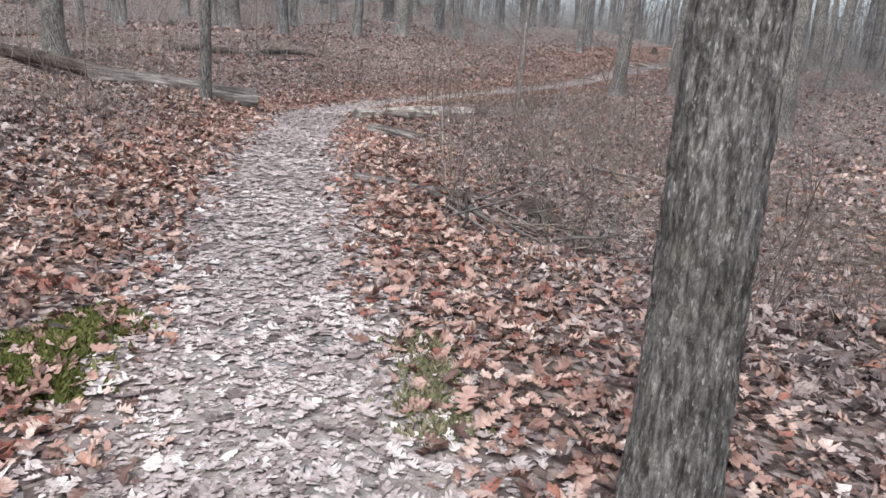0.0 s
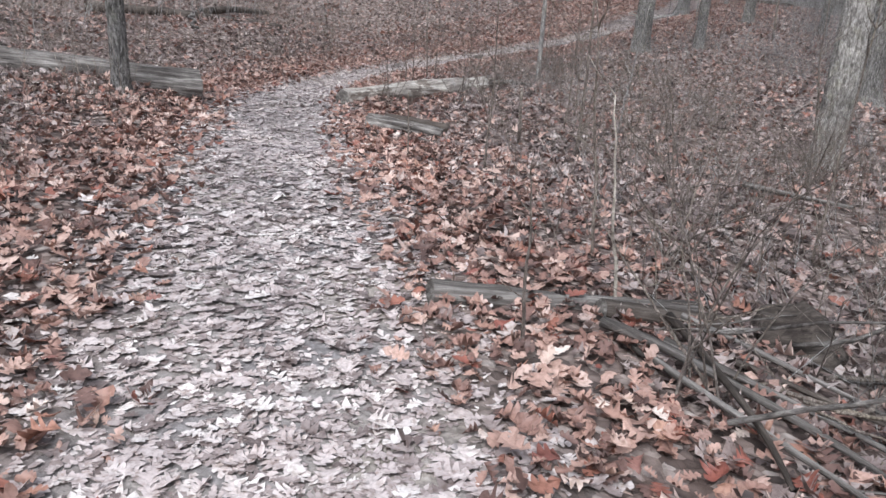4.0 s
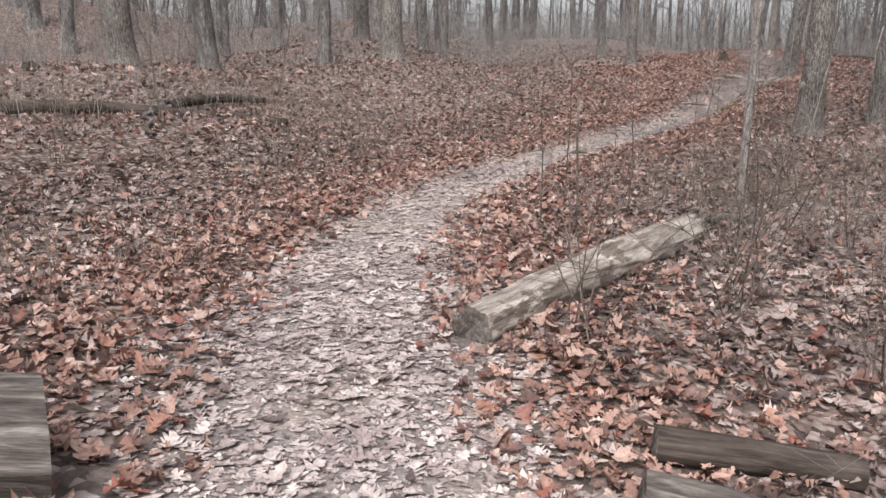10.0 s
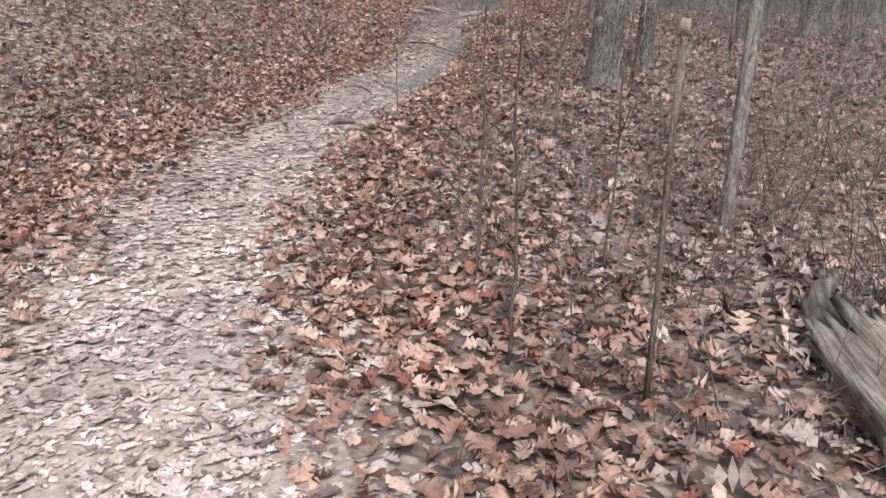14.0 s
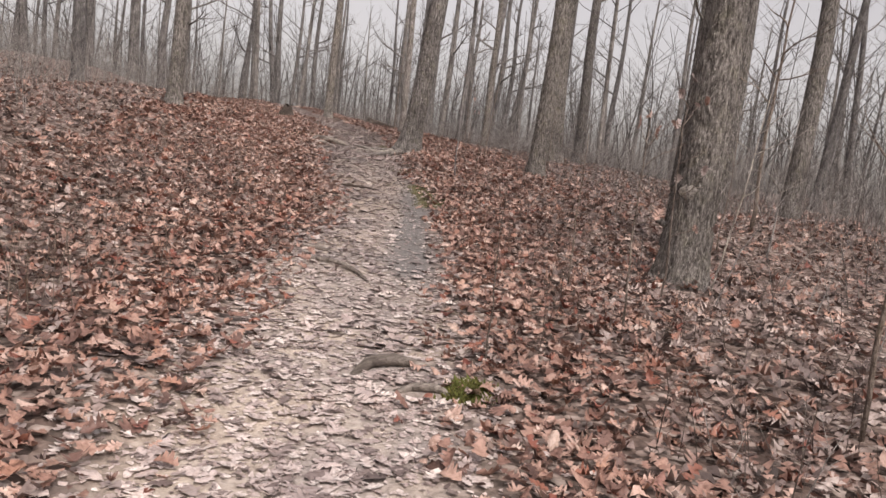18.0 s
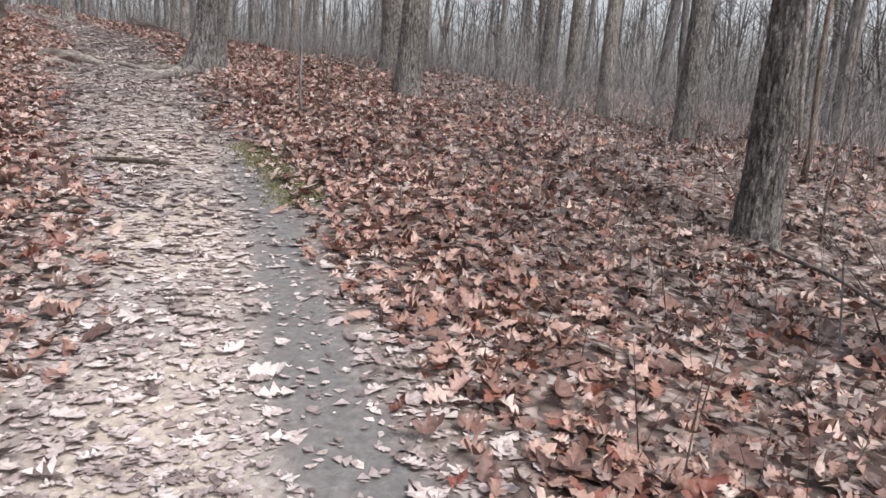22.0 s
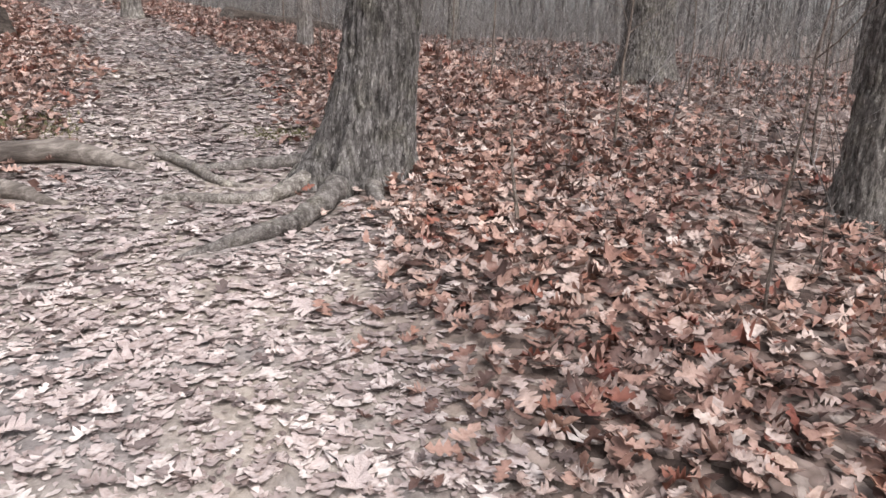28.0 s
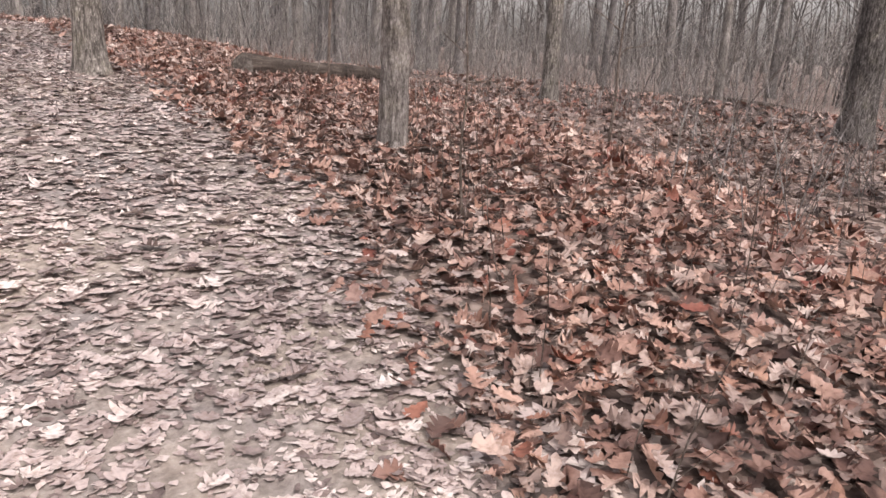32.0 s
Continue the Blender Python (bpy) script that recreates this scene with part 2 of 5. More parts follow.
BARK = bark_material("oak_bark", (0.08, 0.076, 0.073), (0.2, 0.192, 0.186), (0.36, 0.35, 0.341), (0.58, 0.57, 0.555), 34.0)
PALE_BARK = bark_material("pale_bark", (0.18, 0.168, 0.16), (0.37, 0.352, 0.338), (0.54, 0.52, 0.505), (0.55, 0.54, 0.52), 26.0)
# Bark of the distant trees, with aerial haze mixed into its bluish, flattened greys.
HAZED_FAR_BARK = bark_material("hazed_far_bark", (0.12, 0.118, 0.121), (0.2, 0.197, 0.2), (0.3, 0.296, 0.299), (0.36, 0.356, 0.358), 9.0)
TWIG = bark_material("twig_bark", (0.15, 0.125, 0.112), (0.24, 0.205, 0.185), (0.34, 0.3, 0.275), (0.38, 0.35, 0.32), 30.0)


# Grey brush, lightened further by haze that is put into the colour.
HAZED_BRUSH = bark_material("hazed_brush_bark", (0.235, 0.23, 0.232), (0.36, 0.354, 0.356), (0.49, 0.483, 0.485), (0.52, 0.514, 0.516), 9.0)


def wood_material(name, dark, mid, pale, bark=None):
    """Weathered dead wood: the grain runs along the log's own x."""
    m, nodes, links, shader = material(name, 0.85, 0.2)
    coord = nodes.new("ShaderNodeTexCoord").outputs["Object"]
    grain = noise_node(nodes, links, coord, 26.0, 6.0, (0.07, 1.0, 1.0), 0.7)
    r = ramp(nodes, [(0.3, dark), (0.48, mid), (0.66, pale)])
    links.new(grain.outputs["Fac"], r.inputs["Fac"])
    blot = noise_node(nodes, links, coord, 3.2, 4.0, (0.5, 1.0, 1.0))
    stain = ramp(nodes, [(0.38, (0.55, 0.52, 0.5)), (0.6, (1.12, 1.1, 1.06))])
    links.new(blot.outputs["Fac"], stain.inputs["Fac"])
    c = mixed(nodes, links, 1.0, r.outputs["Color"], stain.outputs["Color"], "MULTIPLY")
    if bark:
        left = noise_node(nodes, links, coord, 3.4, 5.0, (0.45, 1.0, 1.0), 0.7)
        clings = ramp(nodes, [(0.56, (0, 0, 0)), (0.6, (0.9, 0.9, 0.9))])
        links.new(left.outputs["Fac"], clings.inputs["Fac"])
        rind = ramp(nodes, [(0.35, (bark[0] * 0.5, bark[1] * 0.5, bark[2] * 0.5)), (0.65, (bark[0] * 1.7, bark[1] * 1.7, bark[2] * 1.7))])
        links.new(grain.outputs["Fac"], rind.inputs["Fac"])
        c = mixed(nodes, links, clings.outputs["Color"], c, rind.outputs["Color"])
    links.new(c, shader.inputs["Base Color"])
    bumped(nodes, links, shader, grain.outputs["Fac"], 0.9, 0.025)
    return m


GREY_WOOD = wood_material("grey_wood", (0.035, 0.031, 0.029), (0.14, 0.126, 0.118), (0.33, 0.306, 0.29))
WHITE_WOOD = wood_material("bleached_wood", (0.16, 0.14, 0.125), (0.38, 0.344, 0.312), (0.7, 0.664, 0.625), (0.15, 0.12, 0.1))
CUT_WOOD = wood_material("sawn_end", (0.07, 0.062, 0.056), (0.16, 0.145, 0.134), (0.3, 0.28, 0.262))
BLEACHED = wood_material("fresh_wood", (0.3, 0.27, 0.23), (0.5, 0.45, 0.39), (0.68, 0.63, 0.57))
ROOT_BARK = bark_material("root_bark", (0.15, 0.138, 0.13), (0.3, 0.283, 0.27), (0.43, 0.41, 0.394), (0.55, 0.54, 0.52), 16.0, 1.0)
LICHEN_BARK = bark_material("lichen_oak_bark", (0.085, 0.081, 0.077), (0.23, 0.221, 0.213), (0.42, 0.408, 0.397), (0.66, 0.65, 0.63), 30.0)
DARK_WOOD = wood_material("rotten_wood", (0.03, 0.025, 0.022), (0.08, 0.066, 0.058), (0.16, 0.136, 0.12))
ROOT_WOOD = wood_material("worn_root", (0.09, 0.079, 0.071), (0.2, 0.178, 0.163), (0.36, 0.327, 0.303))


def moss_material(name, a, b):
    m, nodes, links, shader = material(name, 0.95, 0.1)
    geo = nodes.new("ShaderNodeNewGeometry")
    r = ramp(nodes, [(0.0, a), (1.0, b)])
    links.new(geo.outputs["Random Per Island"], r.inputs["Fac"])
    coord = nodes.new("ShaderNodeTexCoord").outputs["Object"]
    n = noise_node(nodes, links, coord, 60.0)
    links.new(mixed(nodes, links, 0.5, r.outputs["Color"], n.outputs["Color"], "SOFT_LIGHT"), shader.inputs["Base Color"])
    return m


MOSS = moss_material("green_moss", (0.06, 0.065, 0.018), (0.165, 0.168, 0.058))
DRY_MOSS = moss_material("dry_grass", (0.1, 0.094, 0.05), (0.25, 0.232, 0.14))

# ---- the lie of the land ----
# Trail centre line: x, y and the height of the ground there.
TRAIL = [(0.6, -6.0, 0.0), (0.0, -1.5, 0.06), (-0.55, 2.6, 0.14), (-1.05, 4.3, 0.19), (-1.6, 6.8, 0.27), (-2.05, 9.2, 0.37),
         (-2.5, 12.0, 0.41), (-2.95, 15.2, 0.32), (-3.2, 18.2, 0.31), (-3.1, 21.0, 0.25), (-2.5, 23.6, 0.26), (-1.6, 25.8, 0.3),
         (-0.4, 27.7, 0.42), (1.2, 29.4, 0.56), (2.8, 31.1, 0.76), (4.6, 33.0, 1.0), (6.3, 35.1, 1.28), (7.6, 37.0, 1.54),
         (9.0, 38.9, 1.83), (10.5, 40.8, 2.05), (11.8, 42.6, 2.28), (13.0, 44.4, 2.6), (13.8, 46.4, 2.88), (14.8, 49.5, 3.2), (16.5, 54.0, 3.6)]
# Banks beside it: x, y, height.
BANKS = [(-7, -4, 0.6), (7, -4, -0.5), (-6, 8, 0.8), (-6, 16, 0.85), (-12, 22, 1.6), (-7, 28, 1.35), (-10, 35, 2.4), (-2.8, 38.4, 2.6), (-4, 44, 3.5),
         (4.5, 43, 2.5), (8, 47, 3.0), (3, 3.5, -0.1), (2.4, 8, -0.25), (5.3, 16, -0.26), (1, 15.3, -0.04), (-1.1, 16.2, 0.06), (2.2, 22.4, 0.2), (6.3, 29.3, 0.74),
         (14, 32.5, 1.45), (21, 33.3, 1.2), (17.6, 40.7, 2.25), (22.3, 47, 2.7), (15.5, 44.7, 2.75), (12, 20, -0.3), (30, 25, 0.2),
         (-22, 60, 6.5), (-5, 66, 6.0), (10, 70, 5.0), (-26, 36, 4.6)]
KNOTS = np.array(TRAIL + BANKS, float)


def _weights(x, y):
    d = (np.asarray(x)[..., None] - KNOTS[:, 0]) ** 2 + (np.asarray(y)[..., None] - KNOTS[:, 1]) ** 2
    w = (d + 2.5) ** -1.6
    return w / w.sum(-1, keepdims=True)


KNOT_VALUES = np.linalg.solve(_weights(KNOTS[:, 0], KNOTS[:, 1]) + 0.01 * np.eye(len(KNOTS)), KNOTS[:, 2] * 1.01)


def smooth_height(x, y):
    """The lie of the land, without its small unevenness."""
    return _weights(x, y) @ KNOT_VALUES

_LATTICE = np.random.RandomState(7).rand(256, 256)


def value_noise(x, y, size):
    """Smooth noise between -1 and 1, with features of that size in metres."""
    u, v = np.asarray(x) / size + 500.3, np.asarray(y) / size + 500.7
    i, j = np.floor(u).astype(int), np.floor(v).astype(int)
    f, g = u - i, v - j
    f, g = f * f * (3 - 2 * f), g * g * (3 - 2 * g)
    a, b = _LATTICE[i % 256, j % 256], _LATTICE[(i + 1) % 256, j % 256]
    c, d = _LATTICE[i % 256, (j + 1) % 256], _LATTICE[(i + 1) % 256, (j + 1) % 256]
    return 2 * ((a * (1 - f) + b * f) * (1 - g) + (c * (1 - f) + d * f) * g) - 1


LINE = np.array(TRAIL)[:, :2]


def off_trail(x, y):
    """Distance to the trail's centre line, positive on its right side, and the way walked along it."""
    x, y = np.asarray(x, float), np.asarray(y, float)
    best, side, along, run = np.full(x.shape, 1e9), np.zeros(x.shape), np.zeros(x.shape), 0.0
    for (ax, ay), (bx, by) in zip(LINE[:-1], LINE[1:]):
        ex, ey = bx - ax, by - ay
        length = math.hypot(ex, ey)
        s = np.clip(((x - ax) * ex + (y - ay) * ey) / length**2, 0, 1)
        d = np.hypot(x - ax - s * ex, y - ay - s * ey)
        near = d < best
        best, along = np.where(near, d, best), np.where(near, run + s * length, along)
        side = np.where(near, np.sign((x - ax) * ey - (y - ay) * ex), side)
        run += length
    return best * np.where(side == 0, 1, side), along


def half_width(along):
    return 0.8 + 0.2 * np.clip((along - 44) / 4, 0, 1) + 0.12 * value_noise(along, along * 0, 3.1) + 0.05 * value_noise(along, along * 0 + 9, 0.9)


def trodden_at(x, y, d, along):
    """How worn the ground is, from 0 to 1: the trail, and a bare patch where it widens below the root bank."""
    trail = 1 / (1 + np.exp(np.clip((np.abs(d) - half_width(along)) / 0.12, -30, 30)))
    patch = np.exp(-(((x - 8.7) / 0.9) ** 2 + ((y - 39.9) / 0.9) ** 2) ** 2)
    return np.maximum(np.maximum(trail, patch), mud_at(x, y))


def mud_at(x, y):
    """How bare the muddy right-hand side of the trail is, from 0 to 1."""
    middle = 2.67 + (y - 30.3) * 0.95 + 0.06 * np.sin(y * 2.1)
    ends = np.clip((y - 30.0) / 0.8, 0, 1) * np.clip((36.2 - y) / 0.8, 0, 1)
    return ends * np.clip(1.5 - np.abs(x - middle + 0.06 * value_noise(x, y, 0.3)) / 0.36, 0, 1)


def sandy_at(x, y):
    """How sandy the worn ground is, from 0 to 1: the stretch that climbs past the scarred oak."""
    return np.clip((y - 18.5) / 4, 0, 1) * (1 - 0.85 * np.clip((y - 36) / 3, 0, 1))


def height(x, y):
    x, y = np.asarray(x, float), np.asarray(y, float)
    d, along = off_trail(x, y)
    worn = trodden_at(x, y, d, along)
    rough = 0.05 * value_noise(x, y, 1.9) + 0.03 * value_noise(x, y, 0.7) + 0.012 * value_noise(x, y, 0.25)
    far = np.clip((np.hypot(x - 5, y - 25) - 35) / 40, 0, 1)
    hills = far * (1.6 * value_noise(x, y, 37.0) + 0.5 * value_noise(x, y, 11.0))
    return smooth_height(x, y) + rough * (1 - 0.75 * worn) - 0.05 * worn + hills


def ground_at(x, y):
    return float(height(np.array([x]), np.array([y]))[0])


def mesh_of(name, verts, faces, mat, smooth=True):
    me = bpy.data.meshes.new(name)
    me.from_pydata([tuple(v) for v in verts], [], [tuple(f) for f in faces])
    me.materials.append(mat)
    me.polygons.foreach_set("use_smooth", [smooth] * len(me.polygons))
    me.update()
    return me


def fast_mesh(name, verts, polys, mat, smooth=False):
    """A mesh from a vertex array and a face array of equal-sided faces, for what has very many pieces."""
    me = bpy.data.meshes.new(name)
    sides = polys.shape[1]
    me.vertices.add(len(verts))
    me.vertices.foreach_set("co", np.ascontiguousarray(verts, np.float32).ravel())
    me.loops.add(polys.size)
    me.loops.foreach_set("vertex_index", np.ascontiguousarray(polys, np.int32).ravel())
    me.polygons.add(len(polys))
    me.polygons.foreach_set("loop_start", np.arange(0, polys.size, sides, dtype=np.int32))
    me.polygons.foreach_set("use_smooth", np.full(len(polys), smooth))
    me.materials.append(mat)
    me.update(calc_edges=True)
    me.validate()
    return me


def part(name, me, parent=None, label=""):
    ob = new(name, me)
    if parent:
        ob.parent = parent
    return tagged(ob, label) if label else ob


def thing(name, at, label, category, group="", kind=""):
    ob = new(name)
    ob.location = at
    ob.empty_display_size = 0.2
    return tagged(ob, label, category, group, kind)


def spaced(dense_from, dense_to, step, low, high):
    mid = list(np.arange(dense_from, dense_to + step / 2, step))
    up, down, g = [mid[-1]], [mid[0]], step
    while up[-1] < high:
        g *= 1.28
        up.append(up[-1] + g)
    g = step
    while down[-1] > low:
        g *= 1.28
        down.append(down[-1] - g)
    return np.array(down[:0:-1] + mid + up[1:])


gx, gy = spaced(-9, 22, 0.16, -700, 700), spaced(-2, 56, 0.16, -700, 700)
X, Y = np.meshgrid(gx, gy)
Z = height(X.ravel(), Y.ravel())
grid = np.arange(X.size).reshape(X.shape)
quads = np.stack([grid[:-1, :-1], grid[:-1, 1:], grid[1:, 1:], grid[1:, :-1]], -1).reshape(-1, 4)
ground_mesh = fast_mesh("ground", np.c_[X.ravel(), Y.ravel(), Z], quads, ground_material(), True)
worn_d, worn_s = off_trail(X.ravel(), Y.ravel())
ground_mesh.attributes.new("muddy", "FLOAT", "POINT").data.foreach_set("value", mud_at(X.ravel(), Y.ravel()).astype(np.float32))
ground_mesh.attributes.new("sandy", "FLOAT", "POINT").data.foreach_set("value", sandy_at(X.ravel(), Y.ravel()).astype(np.float32))
ground_mesh.attributes.new("trodden", "FLOAT", "POINT").data.foreach_set("value", trodden_at(X.ravel(), Y.ravel(), worn_d, worn_s).astype(np.float32))
ground = tagged(new("ground", ground_mesh), "uneven woodland floor of brown leaf litter with a worn earth trail", "ground", kind="structure")


COVERED = []  # plan circles kept free of fallen leaves: x, y, radius


# ---- how wood grows: tubes along a line ----
def tube(points, radii, sides, wobble=0.0, seed=0, cap=True):
    """Vertices and faces of a tapering tube along a line of points, with an uneven skin."""
    rng = np.random.RandomState(seed)
    pts = np.array(points, float)
    ahead = np.gradient(pts, axis=0)
    ahead /= np.linalg.norm(ahead, axis=1, keepdims=True) + 1e-9
    helper = np.array([1.0, 0.0, 0.0]) if abs(ahead[0][2]) > 0.7 else np.array([0.0, 0.0, 1.0])
    u = np.cross(ahead, helper)
    u /= np.linalg.norm(u, axis=1, keepdims=True) + 1e-9
    v = np.cross(ahead, u)
    turn = np.linspace(0, 2 * np.pi, sides, endpoint=False)
    skin = 1 + wobble * (rng.rand(len(pts), sides) - 0.5) * 2
    r = np.asarray(radii, float)[:, None] * skin
    ring = pts[:, None] + r[..., None] * (np.cos(turn)[None, :, None] * u[:, None] + np.sin(turn)[None, :, None] * v[:, None])
    n = len(pts)
    k = np.arange(n * sides).reshape(n, sides)
    faces = [tuple(f) for f in np.stack([k[:-1], np.roll(k[:-1], -1, 1), np.roll(k[1:], -1, 1), k[1:]], -1).reshape(-1, 4)]
    if cap:
        faces += [tuple(k[-1]), tuple(k[0][::-1])]
    return ring.reshape(-1, 3), faces


def joined(pieces):
    verts, faces, base = [], [], 0
    for v, f in pieces:
        verts.append(v)
        faces += [tuple(i + base for i in face) for face in f]
        base += len(v)
    return np.concatenate(verts), faces


def wander(start, way, length, steps, bend, rng, rise=0.0):
    """A crooked line from start."""
    p, d, out = np.array(start, float), np.array(way, float), []
    d /= np.linalg.norm(d)
    for _ in range(steps + 1):
        out.append(p.copy())
        d = d + rng.normal(0, bend, 3) + np.array([0, 0, rise])
        d /= np.linalg.norm(d)
        p = p + d * length / steps
    return out


def bare_crown(axis, radius, low, rng, limbs, depth=2, lift=0.25):
    """Leafless limbs and their twigs round a trunk's axis (a list of points going up)."""
    pieces = []
    axis = np.array(axis)
    tops = axis[:, 2]

    def grow(start, way, length, r, level):
        line = wander(start, way, length, 5 if level < 2 else 3, 0.16, rng, 0.05)
        pieces.append(tube(line, np.linspace(r, r * 0.25, len(line)), 5 if level == 0 else 3, cap=False))
        if level < depth:
            for _ in range(4 if level == 0 else 3):
                k = rng.randint(1, len(line) - 1)
                out = np.array(line[k]) - np.array(line[k - 1])
                out /= np.linalg.norm(out)
                side = rng.normal(0, 1, 3)
                grow(line[k], out + 0.75 * side / np.linalg.norm(side) + np.array([0, 0, lift]), length * rng.uniform(0.4, 0.65), r * 0.45, level + 1)

    for n in range(limbs):
        h = low + (tops[-1] - low) * ((n + rng.uniform(0, 0.9)) / limbs) ** 0.8
        k = min(np.searchsorted(tops, h), len(axis) - 1)
        a = rng.uniform(0, 2 * np.pi)
        share = (h - low) / (tops[-1] - low)
        grow(axis[k], (math.cos(a), math.sin(a), 0.35 + 0.8 * share), rng.uniform(2.6, 4.8) * (1 - 0.55 * share), radius * (0.3 - 0.15 * share), 0)
    return joined(pieces)


def trunk_mesh(name, mat, radius, tall, lean, rng, flare=0.5, sides=14, fine_to=0.0, ridge=0.0, buttress=5, foot_tall=0.0, swell=(0.0, 0.0), spurs=()):
    """A tapering trunk with a flared, buttressed foot; close ones carry real furrows in the bark up to fine_to metres."""
    zs = list(np.arange(-0.25, fine_to, 0.036)) if fine_to else [-0.3, 0.0, 0.1, 0.22, 0.4, 0.7, 1.1]
    zs += list(np.linspace(max(zs[-1] + 0.3, 1.5), tall, 14))
    zs = np.array(zs)
    sway_x = lean[0] * zs + 0.05 * radius * 6 * np.sin(zs * 0.55 + rng.uniform(0, 6)) * np.clip(zs / 4, 0, 1)
    sway_y = lean[1] * zs + 0.05 * radius * 6 * np.sin(zs * 0.5 + rng.uniform(0, 6)) * np.clip(zs / 4, 0, 1)
    turn = np.linspace(0, 2 * np.pi, sides, endpoint=False)
    foot = np.exp(-np.clip(zs, 0, None) / (foot_tall or 0.75 * radius + 0.06))
    taper = radius * (1 - 0.75 * np.clip(zs / tall, 0, 1) ** 1.1)
    lobes = 1 + 0.55 * np.cos(buttress * turn + rng.uniform(0, 6)) * 0.5 + 0.2 * np.cos(3 * turn + rng.uniform(0, 6))
    if swell[1]:
        lobes = (1 + 0.25 * (lobes - 1)) * (1 + swell[1] * np.cos(turn - math.radians(swell[0])))
    r = taper[:, None] * (1 + flare * foot[:, None] * lobes[None])
    for bearing, reach, wide, rise in spurs:
        off = np.angle(np.exp(1j * (turn - math.radians(bearing))))
        r = r + reach * np.exp(-np.clip(zs, 0, None) / rise)[:, None] * np.exp(-((off / wide) ** 2))[None]
    if ridge:
        T, Zs = np.meshgrid(turn, zs)
        around = radius * T
        cleft = value_noise(around + 3.1 + 0.025 * value_noise(around, Zs, 0.12), Zs * 0.42, 0.034)
        small = value_noise(around + 9.0, Zs * 0.5, 0.022)
        plate = value_noise(around * 1.2 + 40, Zs, 0.07)
        near = np.clip((fine_to + 0.3 - Zs) / 0.4, 0, 1)
        knob = value_noise(around * 1.1 + 70, Zs * 0.6, 0.035)
        r = r + ridge * near * (0.3 * knob + 0.5 - 1.2 * np.exp(-((cleft / 0.2) ** 2)) - 0.7 * np.exp(-((small / 0.22) ** 2)) + 0.2 * plate)
    x = sway_x[:, None] + r * np.cos(turn)
    y = sway_y[:, None] + r * np.sin(turn)
    verts = np.stack([x, y, np.repeat(zs[:, None], sides, 1)], -1).reshape(-1, 3)
    k = np.arange(len(zs) * sides).reshape(len(zs), sides)
    quads = np.stack([k[:-1], np.roll(k[:-1], -1, 1), np.roll(k[1:], -1, 1), k[1:]], -1).reshape(-1, 4)
    me = fast_mesh(name, verts, quads, mat, True)
    return me, np.stack([sway_x, sway_y, zs], -1)


def tree(x, y, radius, label, mat=None, tall=17.0, lean=(0.0, 0.0), seed=1, close=False, flare=0.5, low=5.0, limbs=12, ridge=0.02, sink=0.05, foot_tall=0.0, swell=(0.0, 0.0), spurs=()):
    rng = np.random.RandomState(seed)
    mat = mat or BARK
    root = thing("tree", (x, y, ground_at(x, y) - sink), label, "tree", "bare trees of the wood")
    me, axis = trunk_mesh("trunk", mat, radius, tall, lean, rng, flare, (280 if spurs else 140 if radius > 0.15 else 80) if close else 20, 3.3 if close else 0.0, ridge if close else 0.0, foot_tall=foot_tall, swell=swell, spurs=spurs)
    part("trunk", me, root)
    up = axis[axis[:, 2] > 1.2]
    part("crown", mesh_of("crown", *bare_crown(up, radius, low, rng, limbs), mat), root, "bare winter branches")
    return root


# ---- trees that the trail passes ----
OAK = "grey-brown oak trunk with furrowed bark and bare branches"
tree(0.97, 2.62, 0.182, "slender leaning oak trunk with rough bark beside the trail", lean=(-0.012, 0.02), seed=11, close=True, flare=0.25, ridge=0.011)
tree(-4.97, 15.3, 0.115, "thin straight grey trunk standing in front of the fallen log", tall=12, seed=12, close=True, flare=0.3, ridge=0.008)
tree(-10.0, 19.2, 0.26, OAK, seed=13, lean=(-0.01, 0))
tree(-10.1, 34.9, 0.34, OAK, seed=14)
tree(-2.75, 39.2, 0.36, OAK, seed=15)
tree(-3.95, 44.0, 0.3, OAK, seed=16)
tree(5.24, 16.1, 0.225, "pale grey smooth-barked trunk above the undergrowth", PALE_BARK, lean=(0.025, 0), seed=17, flare=0.35, close=True, ridge=0.02)
tree(9.9, 22.7, 0.27, OAK, seed=18, flare=0.6)
scar_oak = tree(6.3, 29.4, 0.27, "broad oak with furrowed bark and a pale round scar", lean=(0.02, 0.0), seed=19, close=True, ridge=0.013, flare=0.5)
tree(2.0, 23.35, 0.06, "thin pale crooked trunk at the end of the bleached log", PALE_BARK, tall=8, lean=(0.03, 0.01), seed=20, flare=0.3, low=3.0, limbs=7)
tree(13.1, 37.0, 0.215, "dark oak trunk flecked with pale lichen", lean=(0.015, -0.02), seed=22, close=True, ridge=0.014, flare=0.45)
tree(18.9, 40.95, 0.37, "massive old oak trunk with a swollen foot", lean=(0.02, 0), seed=23, close=True, ridge=0.02, flare=0.5)
tree(13.9, 32.5, 0.16, OAK, lean=(0.03, 0), seed=24)
tree(15.4, 31.5, 0.22, OAK, lean=(0.05, 0.0), seed=25)
tree(20.3, 36.6, 0.17, OAK, seed=26)
tree(22.7, 42.4, 0.22, OAK, seed=27)
tree(23.7, 38.6, 0.2, OAK, seed=28, lean=(0.03, 0))
tree(22.5, 36.3, 0.22, OAK, seed=29, lean=(0.03, 0.02))
peeling = tree(8.75, 30.8, 0.175, "dark trunk with peeling bark and a pale foot", BARK, tall=14, lean=(0.04, 0.0), seed=30, low=4.0, limbs=9, flare=0.4, close=True, ridge=0.016)
